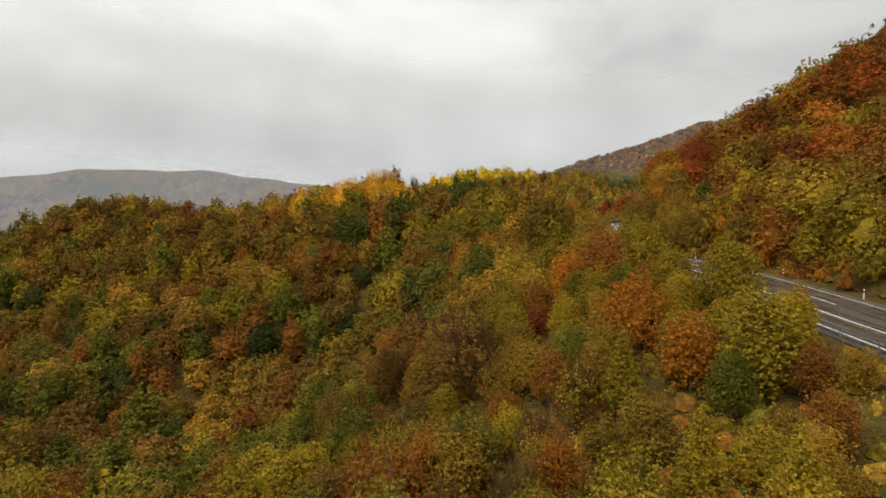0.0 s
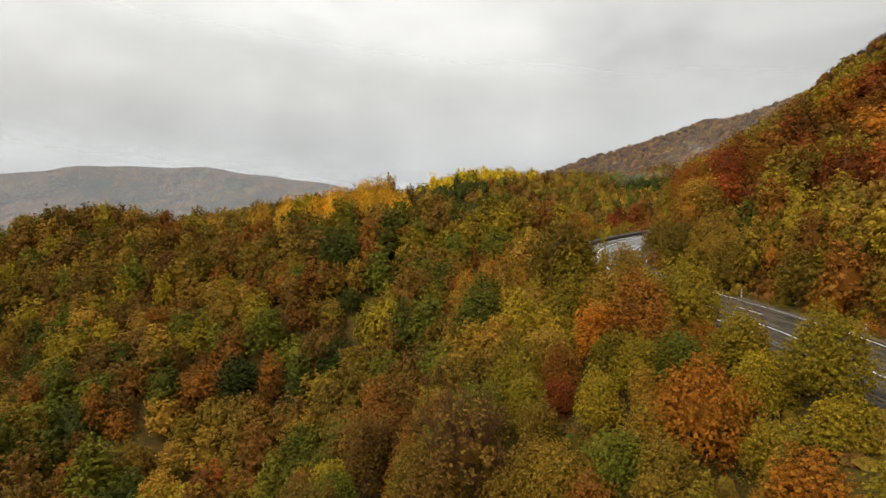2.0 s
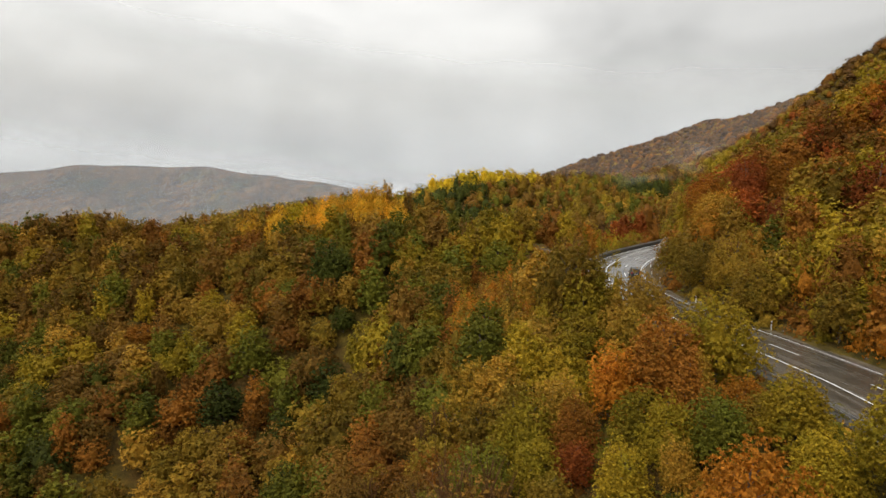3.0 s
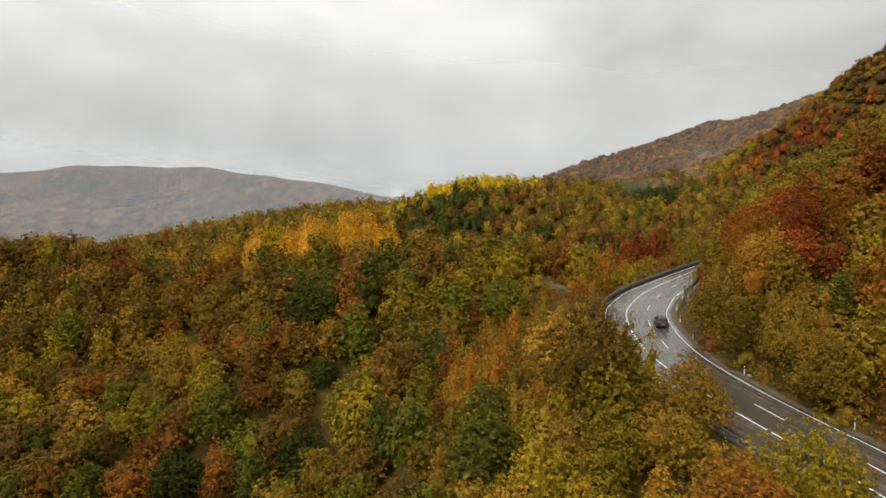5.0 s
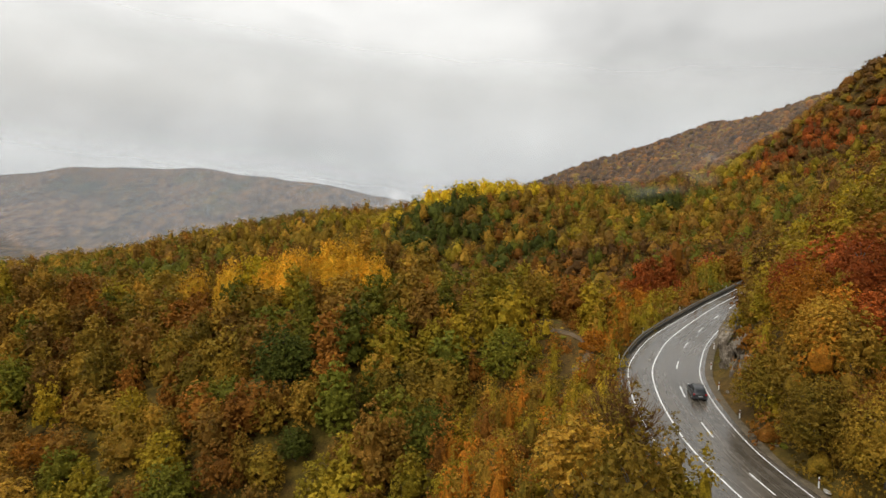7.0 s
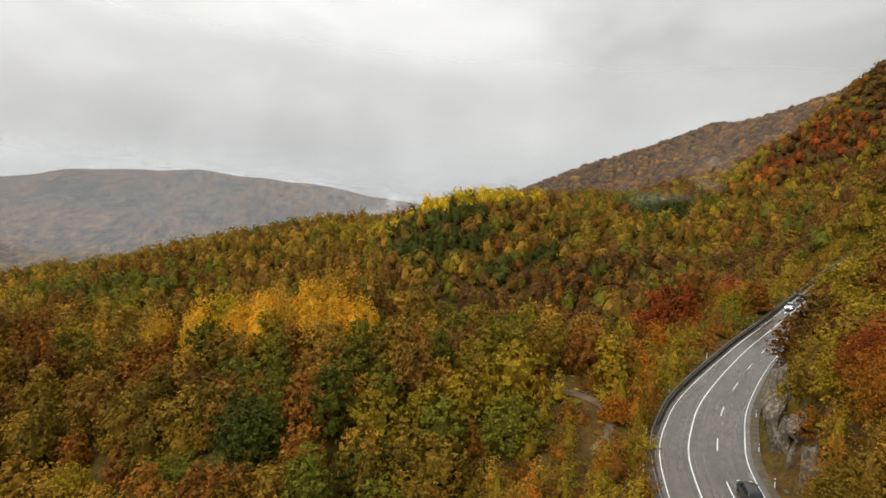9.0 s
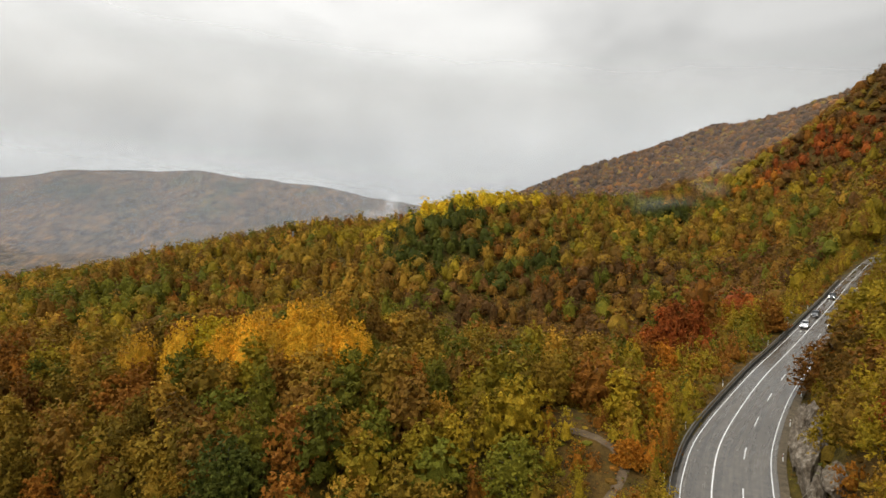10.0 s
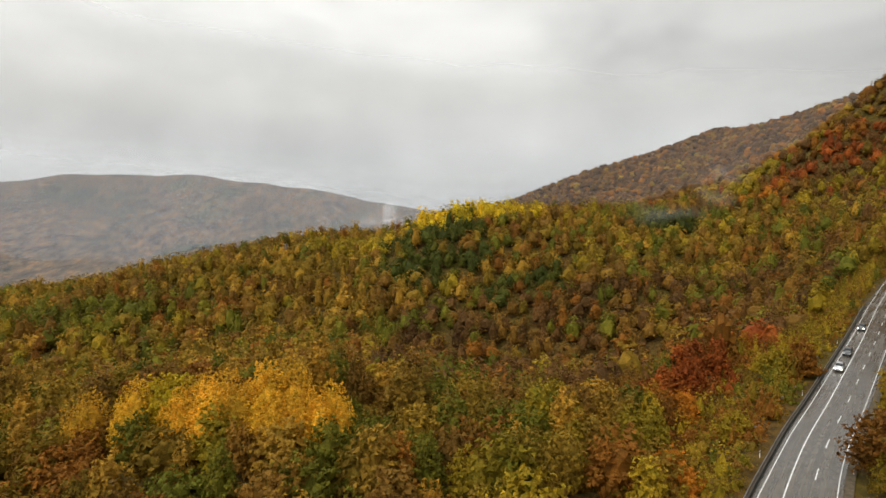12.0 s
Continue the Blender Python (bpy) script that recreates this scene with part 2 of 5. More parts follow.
def range_material():
    """The far wooded range: each crown a few metres across in dull autumn colours, the shaded gaps between painted in,
    with paler clearings and darker gullies down the slope.
    """
    m, n, l, s = material("far_forest")
    geo, along = n.new("ShaderNodeNewGeometry"), n.new("ShaderNodeMapping")
    along.inputs["Scale"].default_value = (1.0, 0.3, 1.0)
    l.new(geo.outputs["Position"], along.inputs["Vector"])
    found = []
    for scale, detail, rough in ((0.0045, 5, 0.6), (0.035, 6, 0.72)):
        tex = n.new("ShaderNodeTexNoise")
        for key, v in (("Scale", scale), ("Detail", detail), ("Roughness", rough)):
            tex.inputs[key].default_value = v
        l.new(along.outputs["Vector"], tex.inputs["Vector"])
        found.append(tex)
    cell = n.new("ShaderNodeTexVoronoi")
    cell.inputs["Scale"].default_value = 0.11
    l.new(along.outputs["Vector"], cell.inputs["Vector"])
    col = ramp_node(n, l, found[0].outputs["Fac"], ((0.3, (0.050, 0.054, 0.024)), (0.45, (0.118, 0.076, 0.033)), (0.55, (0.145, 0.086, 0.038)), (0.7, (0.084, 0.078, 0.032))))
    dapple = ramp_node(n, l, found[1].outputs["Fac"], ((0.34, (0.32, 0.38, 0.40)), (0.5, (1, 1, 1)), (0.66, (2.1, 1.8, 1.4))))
    # lit crown middles and the shade between neighbours, painted into the colour
    crown_shade = ramp_node(n, l, cell.outputs["Distance"], ((0.0, (1.35, 1.3, 1.25)), (0.75, (0.45, 0.45, 0.45))))
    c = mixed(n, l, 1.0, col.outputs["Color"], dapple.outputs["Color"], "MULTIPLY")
    l.new(mixed(n, l, 1.0, c, crown_shade.outputs["Color"], "MULTIPLY"), s.inputs["Base Color"])
    s.inputs["Roughness"].default_value, s.inputs["Specular IOR Level"].default_value = 0.95, 0.1
    bumped(n, l, s, crown_shade.outputs["Color"], 1.0, 5.0)
    return m


floor_mat, asphalt, range_mat = ground_material(), asphalt_material(), range_material()

# ---- the lie of the land ----
PLANE = (-8.65, 0.3549, 0.0184)
# centre x, y, half-lengths, turn of the long axis, height of each rise or hollow
NEAR_FORMS = (
    (88, 128, 26, 26, 0, 6),
    (-138, 182, 25, 25, 0, 5),
    (33, 194, 32, 22, 60, 8),
    (-150, 187, 42, 38, 0, 10),
    (-85, 195, 35, 30, 0, 4),
    (105, 132, 42, 42, 0, 8),
    (-51, 85, 108, 61, 30, 1.8),
    (5, 123, 51, 23, 90, 10.4),
    (60, 131, 35, 16, 30, 9.9),
    (-54, 178, 43, 41, 0, 19.8),
    (-24, 126, 121, 93, 90, -18.3),
    (-18, 183, 41, 23, 90, 11.5),
    (-45, 101, 38, 32, 0, -9.7),
    (-110, 190, 29, 28, 30, 14.3),    (43, 199, 26, 26, 0, -6.0),
    (19, 157, 13, 13, 0, 3.4),
    (1, 133, 18, 18, 0, -3.1),
    (19, 97, 13, 13, 0, 5.1),
    (-29, 139, 13, 13, 0, 4.4),
    (-65, 181, 26, 26, 0, -4.5),
    (-59, 121, 18, 18, 0, 5.0),
    (67, 127, 26, 26, 0, -4.5),
    (-17, 85, 18, 18, 0, -3.7),
    (19, 61, 18, 18, 0, 2.5),
    (37, 175, 13, 13, 0, -3.9),
    (-17, 121, 13, 13, 0, -4.1),
    (-17, 151, 13, 13, 0, 1.7),
    (7, 139, 13, 13, 0, -3.0),
    (25, 151, 13, 13, 0, 3.7),
)

FAR_FORMS = (
    (470, 1150, 160, 150, 0, -16),
    (78, 243, 42, 24, 45, 8),
    (111, 405, 50, 40, 0, 8),
    (-105, 538, 55, 32, 0, -10),
    (350, 1000, 200, 150, 0, -9),
    (-110, 470, 65, 60, 0, -11),
    (420, 980, 260, 220, 0, -19),
    (350, 470, 110, 90, 0, -13),
    (430, 700, 130, 110, 0, -12),
    (126, 368, 150, 143, 60, -39.6),
    (-302, 427, 414, 402, 0, 74.9),
    (101, 865, 387, 216, 120, -52.5),
    (340, 161, 263, 137, 60, 52.7),
    (19, 357, 133, 77, 120, -40.1),
    (181, 393, 180, 103, 60, -40),
    (-203, 663, 94, 53, 30, -65.1),
    (409, 582, 87, 55, 0, 35.9),
    (-15, 1056, 128, 97, 120, -80.9),
    (-404, 705, 137, 101, 60, -73),
    (-119, 344, 83, 80, 60, -32),
    (-37, 559, 86, 46, 90, -15),
    (185, 299, 128, 102, 150, 11.8),
    (498, 493, 110, 91, 60, 29.5),
    (-220, 889, 340, 185, 0, -30.4),
    (284, 524, 93, 66, 120, -13.5),
    (-324, 487, 80, 55, 60, 23.9),
    (-52, 548, 156, 91, 0, 20.1),
)
# the range across the valley
RANGE_FORMS = (
    (-2500, 3100, 900, 1250, 0, 275), (-1650, 3000, 520, 1050, 0, 196), (-1150, 3050, 440, 760, 0, 148), (-620, 3050, 560, 560, 0, 204),
    (250, 3300, 800, 600, 0, 90), (-2000, 1500, 420, 500, 30, 46), (-520, 2050, 300, 380, 20, 46),
    (1500, 2600, 1000, 900, 0, 260), (1500, 800, 800, 1500, 0, 260), (-3600, 900, 900, 1600, 0, 260), (0, -2500, 2500, 1200, 0, 120),
)

# the solid line between the two directions of the road, from behind the start to past the far bend
ROAD_LINE = ((26, -90), (29, -40), (32, -10), (33.2, 20), (33.7, 45), (33.7, 68), (32.9, 76), (31.5, 84), (30, 91), (28.7, 98.5), (28, 106), (27.9, 112),
             (28.6, 119), (29.9, 126.5), (32.2, 135), (35.6, 142.4), (40.9, 151.6), (49.9, 163.8), (61.2, 177.8), (74.5, 192.9), (90.3, 211.1),
             (112.9, 237.3), (147.4, 277.8), (190, 325), (240, 370))


def lane(run, bend, straight):
    """An offset from the solid line that is wider in the bend than on the straight past it."""
    return bend + (straight - bend) * smooth(228, 275, np.asarray(run, float))


LEFT_LINE, DASH_LINE, RIGHT_LINE = (-3.25, -2.3), (3.2, 2.7), (6.25, 5.3)


def smooth(a, b, x):
    t = np.clip((x - a) / (b - a), 0, 1)
    return t * t * (3 - 2 * t)


def road_samples(step=1.0):
    """Points, left-to-right normals and running lengths along the solid line."""
    p = np.array(ROAD_LINE, float)
    q = np.vstack([2 * p[0] - p[1], p, 2 * p[-1] - p[-2]])
    out = []
    for i in range(1, len(q) - 2):
        for u in np.linspace(0, 1, 24, endpoint=False):
            a, b, c, d = q[i - 1:i + 3]
            out.append(0.5 * (2 * b + (c - a) * u + (2 * a - 5 * b + 4 * c - d) * u * u + (3 * b - a - 3 * c + d) * u ** 3))
    out = np.array(out)
    run = np.concatenate([[0], np.cumsum(np.hypot(*np.diff(out, axis=0).T))])
    s = np.arange(0, run[-1], step)
    pts = np.stack([np.interp(s, run, out[:, k]) for k in (0, 1)], 1)
    pts[1:-1] = (pts[:-2] + 2 * pts[1:-1] + pts[2:]) / 4
    way = np.gradient(pts, axis=0)
    way /= np.linalg.norm(way, axis=1)[:, None]
    return pts, np.stack([way[:, 1], -way[:, 0]], 1), s


ROAD_XY, ROAD_RIGHT, ROAD_RUN = road_samples()


def road_height(y):
    return 11.56 + 0.035 * np.clip(y, -80, 330)


def road_offset(x, y):
    """Distance from the solid line, to its right positive, and the running length there."""
    x, y = np.asarray(x, float), np.asarray(y, float)
    off, run = np.full(x.shape, 999.0), np.zeros(x.shape)
    idx = np.argwhere((x > -20) & (x < 290) & (y > -120) & (y < 420)).ravel()
    for k in range(0, len(idx), 4000):
        j = idx[k:k + 4000]
        d = np.stack([x[j], y[j]], 1)[:, None] - ROAD_XY[None]
        n = (d ** 2).sum(2).argmin(1)
        e = d[np.arange(len(j)), n]
        side = (e * ROAD_RIGHT[n]).sum(1)
        off[j] = np.where(side < 0, -1, 1) * np.hypot(e[:, 0], e[:, 1])
        run[j] = ROAD_RUN[n]
    return off, run


def forms(x, y, table):
    z = np.zeros_like(x)
    for cx, cy, a, b, turn, high in table:
        c, s = math.cos(math.radians(turn)), math.sin(math.radians(turn))
        z += high * np.exp(-(((x - cx) * c + (y - cy) * s) / a) ** 2 - (((y - cy) * c - (x - cx) * s) / b) ** 2)
    return z


def height(x, y, bench=True):
    """The ground's height at x, y (arrays)."""
    x, y = np.asarray(x, float).ravel(), np.asarray(y, float).ravel()
    xc, yc = np.clip(x, -420, 520), np.clip(y, -150, 1200)
    z = PLANE[0] + PLANE[1] * xc + PLANE[2] * yc + forms(xc, yc, NEAR_FORMS) + forms(xc, yc, FAR_FORMS)
    far = smooth(0, 650, np.hypot(x - xc, y - yc))
    rise = forms(x, y, RANGE_FORMS)
    fold = 2.4 - 1.8 * smooth(60, 190, rise)
    wide = -165 + rise + fold * (17 * (0.6 - np.abs(np.sin(x / 190 + 0.9 * np.sin(y / 260 + 1)))) + 10 * (0.6 - np.abs(np.sin(x / 97 - y / 400 + 1.3 * np.sin(y / 150)))) + 6 * np.sin(x / 47 + y / 93) * np.sin(y / 61 - x / 120))
    z = z * (1 - far) + wide * far
    z += 0.5 * np.sin(x / 5.3 + 1.7 * np.sin(y / 9.1)) * np.sin(y / 6.1 + 0.8) + 0.9 * np.sin(x / 17 + y / 23) * np.sin(y / 13 - x / 29)
    off, _ = road_offset(x, y)
    flat = road_height(y) - 0.12
    away = np.where(off < 0, smooth(-4.6, -13, off), smooth(8.6, 13.5, off))
    z = flat * (1 - away) + z * away
    return np.where((off > 13.5) | (off < -13), z, np.where(off > 8.6, np.maximum(z, flat), z))

# ---- helpers for meshes ----


def fast_mesh(name, verts, faces, mats, index=None, tone=None, soft=False):
    """A mesh from arrays of vertices and of faces with equally many corners."""
    me = bpy.data.meshes.new(name)
    faces = np.asarray(faces, np.int32)
    nf, k = faces.shape
    me.vertices.add(len(verts))
    me.vertices.foreach_set("co", np.asarray(verts, np.float32).ravel())
    me.loops.add(nf * k)
    me.loops.foreach_set("vertex_index", faces.ravel())
    me.polygons.add(nf)
    me.polygons.foreach_set("loop_start", np.arange(0, nf * k, k, dtype=np.int32))
    for m in mats:
        me.materials.append(m)
    if index is not None:
        me.polygons.foreach_set("material_index", np.asarray(index, np.int32))
    if tone is not None:
        at = me.attributes.new("tone", "FLOAT", "FACE")
        at.data.foreach_set("value", np.asarray(tone, np.float32))
    if soft is not False:
        me.polygons.foreach_set("use_smooth", np.ones(nf, bool) if soft is True else np.asarray(soft, bool))
    me.update(calc_edges=True)
    return me


def part(name, bm, mat, parent=None, label="", soft=False):
    """Links a bmesh as one mesh object under a thing or a part."""
    me = bpy.data.meshes.new(name)
    bmesh.ops.recalc_face_normals(bm, faces=bm.faces)
    bm.to_mesh(me)
    bm.free()
    me.materials.append(mat)
    if soft:
        for p in me.polygons:
            p.use_smooth = True
    ob = new(name, me)
    ob.parent = parent
    return tagged(ob, label)


def box(x0, y0, z0, x1, y1, z1, bevel=0.0):
    bm = bmesh.new()
    bmesh.ops.create_cube(bm, size=1.0)
    bmesh.ops.scale(bm, vec=(x1 - x0, y1 - y0, z1 - z0), verts=bm.verts)
    bmesh.ops.translate(bm, vec=((x0 + x1) / 2, (y0 + y1) / 2, (z0 + z1) / 2), verts=bm.verts)
    if bevel:
        bmesh.ops.bevel(bm, geom=bm.edges[:], offset=bevel, segments=2, affect="EDGES", profile=0.5)
    return bm


# ---- the ground: one sheet out to the horizon ----


def ground_sheet():
    def axis(mid, fine, near, reach, n_near, n_far):
        a = np.linspace(-near, near, n_near)
        g = near + (reach - near) * ((np.exp(np.linspace(0, 3.4, n_far)) - 1) / (np.exp(3.4) - 1))[1:]
        return mid + np.concatenate([-g[::-1], a, g])
    xs, ys = axis(20, 1.5, 130, 4300, 130, 80), axis(110, 1.5, 150, 4300, 150, 95)
    gx, gy = np.meshgrid(xs, ys)
    z = height(gx, gy)
    w = len(xs)
    i = (np.arange(len(ys) - 1)[:, None] * w + np.arange(w - 1)[None]).ravel()
    mx, my = (gx[:-1, :-1] + gx[1:, 1:]).ravel() / 2, (gy[:-1, :-1] + gy[1:, 1:]).ravel() / 2
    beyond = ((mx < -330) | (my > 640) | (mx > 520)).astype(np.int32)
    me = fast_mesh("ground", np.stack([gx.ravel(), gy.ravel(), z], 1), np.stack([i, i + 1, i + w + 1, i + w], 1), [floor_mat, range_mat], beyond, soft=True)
    return tagged(new("ground", me), "forest floor of leaf litter and dry grass", "ground", kind="structure")


ground_sheet()

# ---- the road ----


def ribbon(name, near, far, lift, mat, start=0.0, end=1e9, parent=None, cols=1):
    """A strip along the road between two offsets from the solid line, each given for the bend and for the straight."""
    pick = np.where((ROAD_RUN >= start) & (ROAD_RUN <= end))[0]
    verts, across = [], []
    for c in range(cols + 1):
        o = lane(ROAD_RUN[pick], *near) + (lane(ROAD_RUN[pick], *far) - lane(ROAD_RUN[pick], *near)) * c / cols
        p = ROAD_XY[pick] + ROAD_RIGHT[pick] * o[:, None]
        verts.append(np.column_stack([p, road_height(ROAD_XY[pick, 1]) + lift]))
        across.append(o)
    n = len(pick)
    i = (np.arange(n - 1)[None] + n * np.arange(cols)[:, None]).ravel()
    me = fast_mesh(name, np.vstack(verts), np.stack([i, i + 1, i + 1 + n, i + n], 1), [mat])
    for key, values in (("across", np.concatenate(across)), ("along", np.tile(ROAD_RUN[pick], cols + 1))):
        me.attributes.new(key, "FLOAT", "POINT").data.foreach_set("value", values.astype(np.float32))
    ob = new(name, me)
    ob.parent = parent
    return ob


def line(name, at, half, **where):
    return ribbon(name, (at[0] - half, at[1] - half), (at[0] + half, at[1] + half), 0.006, white_paint, parent=road, **where)


road = tagged(ribbon("road", (-3.8, -2.8), (6.9, 5.9), 0.0, asphalt, cols=14), "wet grey asphalt mountain road bending round the slope", "road", kind="structure")
line("edge_line", LEFT_LINE, 0.065)
line("centre_line", (0, 0), 0.085)
line("edge_line", RIGHT_LINE, 0.065)
for k in range(2, 40):
    if 12 * k + 5 < ROAD_RUN[-1]:
        line("lane_dash", DASH_LINE, 0.075, start=12 * k + 1, end=12 * k + 5)
tagged(ribbon("verge", (6.9, 5.9), (7.9, 7.0), -0.06, gravel), "narrow gravel verge below the slope", "verge", kind="structure")
# dark strip laid in for the shadow gap beyond the edge line
tagged(ribbon("verge", (-4.7, -3.7), (-3.8, -2.8), -0.05, concrete), "dark verge strip painted for the shadow gap on the outer side of the road", "verge", kind="structure")

# ---- trees ----

# half width, middle, reach up and down, number of billows, their width, depth of the folds between, taper, share of the dense inside
CROWNS = {
    "round": (2.7, 3.7, 4.1, 2.9, 30, 0.46, 0.28, 0.10, 0.5), "tall": (2.1, 4.5, 4.7, 3.5, 32, 0.44, 0.28, 0.25, 0.5),
    "broad": (3.4, 3.3, 3.6, 2.6, 38, 0.42, 0.30, 0.05, 0.5), "cone": (2.05, 3.1, 5.7, 2.6, 32, 0.44, 0.25, 0.50, 0.5),
    "bush": (2.6, 1.3, 3.1, 1.0, 24, 0.48, 0.28, 0.10, 0.5), "loose": (2.6, 4.0, 4.1, 3.2, 30, 0.42, 0.42, 0.12, 0.3),
    "plume": (2.35, 3.9, 5.0, 3.0, 70, 0.28, 0.34, 0.12, 0.55)}


class Crown:
    """The skin of a crown: a dome of billows with folds between them. Each direction has a place on the skin and a way outwards."""

    def __init__(self, rng, form):
        self.form = form
        self.wide, self.mid, self.up, self.down, n, self.w, self.fold, self.taper, self.inner = CROWNS[form]
        i = np.arange(n) + 0.5
        z = 1 - 1.75 * i / n
        a = 2.39996 * i + rng.uniform(0, 6.28)
        r = np.sqrt(np.clip(1 - z * z, 0, 1))
        d = np.stack([r * np.cos(a), r * np.sin(a), z], 1) + rng.normal(0, 0.14, (n, 3))
        self.lobes = d / np.linalg.norm(d, axis=1)[:, None]
        self.reach = rng.uniform(0.72, 1.12, n)
        self.waves = [(rng.normal(size=3) * k, rng.uniform(0, 6.28)) for k in (1.3, 1.9, 2.6)]
        self.squash = np.array([1, 1, 0.4 if form == "plume" else 1.0])

    def skin(self, d):
        gap = np.stack([np.linalg.norm((d - l) * self.squash, axis=1) for l in self.lobes], 1) / self.w
        rise = np.sqrt(np.clip(1 - gap ** 2, 0, 1)) * self.reach
        best = rise.argmax(1)
        k = 1 - self.fold + self.fold * rise.max(1)
        for v, p in self.waves:
            k = k + 0.08 * np.sin(d @ v + p)
        slim = 1 - self.taper * np.clip(d[:, 2], 0, 1)
        p = np.stack([d[:, 0] * self.wide * slim, d[:, 1] * self.wide * slim, d[:, 2] * np.where(d[:, 2] > 0, self.up, self.down)], 1) * k[:, None]
        out = d * 0.8 + (d - self.lobes[best]) / self.w * 0.7
        return p + np.array([0, 0, self.mid]), out / np.linalg.norm(out, axis=1)[:, None]

    def limbs(self):
        p, _ = self.skin(self.lobes)
        mid = np.array([0, 0, self.mid])
        return mid + (p - mid) * 0.8


def ball_of(level):
    bm = bmesh.new()
    bmesh.ops.create_icosphere(bm, subdivisions=level, radius=1.0)
    tri = np.array([[tuple(v.co) for v in f.verts] for f in bm.faces]).reshape(-1, 3)
    bm.free()
    return tri


BALLS = {k: ball_of(k) for k in (1, 2, 3)}


def crown_tris(rng, crown, n, size, level=2, stray=0.5, dense=None):
    """Small triangles of leaf in loose tufts over the skin of a crown, and the dense shaded inside."""
    plume = crown.form == "plume"
    m = max(16, n // (6 if n < 400 else 8))
    i = np.arange(m) + 0.5
    z, turn = 1 - 1.8 * i / m, 2.39996 * i + rng.uniform(0, 6.28)
    r = np.sqrt(np.clip(1 - z * z, 0, 1))
    d = np.stack([r * np.cos(turn), r * np.sin(turn), z], 1) + rng.normal(0, 1.3 / math.sqrt(m), (m, 3))
    d /= np.linalg.norm(d, axis=1)[:, None]
    c, out = crown.skin(d)
    mid = np.array([0, 0, crown.mid])
    deep = 1.04 - ((0.3 if n > 2200 else 0.14) if crown.inner > 0.4 else 0.5) * rng.random(len(d)) ** 1.5
    c = mid + (c - mid) * deep[:, None]
    k = rng.integers(len(d), size=n)
    reach = math.sqrt(3.4 * crown.wide * (crown.up + crown.down) / (math.pi * m)) * rng.uniform(0.5, 1.5, len(d))
    # each tuft is a small dome that faces out and up
    axis = out + np.array([0, 0, 0.55]) + rng.normal(0, 0.2, out.shape)
    axis /= np.linalg.norm(axis, axis=1)[:, None]
    bow = rng.normal(size=(n, 3)) + axis[k] * 1.1
    bow /= np.linalg.norm(bow, axis=1)[:, None]
    p = c[k] + bow * (reach[k] * rng.uniform(0.55, 1.1, n))[:, None] * (np.array([0.6, 0.6, 1.9]) if plume else np.array([1.0, 1.0, 0.8]))
    # a third of them grow farther in, larger and in the shade of the rest
    under = rng.random(n) < (0.34 if not dense or dense < 0.6 else 0.12)
    core = mid + (p - mid) * rng.uniform(0.66, 0.9, (n, 1))
    p = np.where(under[:, None], core, p)
    nrm = bow * 0.9 + axis[k] * 0.5 + rng.normal(size=(n, 3)) * stray
    nrm /= np.linalg.norm(nrm, axis=1)[:, None]
    a = np.cross(nrm, rng.normal(size=(n, 3)))
    a /= np.linalg.norm(a, axis=1)[:, None] + 1e-9
    b = np.cross(nrm, a)
    s = (size * rng.uniform(0.6, 1.4, n) * np.where(under, 1.7, 1.0))[:, None]
    v = np.stack([p - a * s * 0.5 - b * s * 0.35, p + a * s * 0.5 - b * s * 0.3, p + b * s * 0.65], 1).reshape(-1, 3)
    ball = BALLS[level]
    inside, _ = crown.skin(ball)
    keep = (inside - mid) * (dense or crown.inner)
    wobble = 1 + 0.10 * np.sin(ball @ np.array([9.1, 5.3, 7.7]) + crown.waves[0][1]) * np.sin(ball @ np.array([-4.7, 8.9, 6.1]))
    return np.vstack([mid + keep * wobble[:, None], v])


def tube(points, radii, sides=5):
    """Vertices and quads of a tapered branch."""
    v, f = [], []
    for j, (p, r) in enumerate(zip(points, radii)):
        for s in range(sides):
            a = 2 * math.pi * s / sides
            v.append((p[0] + r * math.cos(a), p[1] + r * math.sin(a), p[2]))
    for j in range(len(points) - 1):
        for s in range(sides):
            t = (s + 1) % sides
            f.append((j * sides + s, j * sides + t, (j + 1) * sides + t, (j + 1) * sides + s))
    return v, f


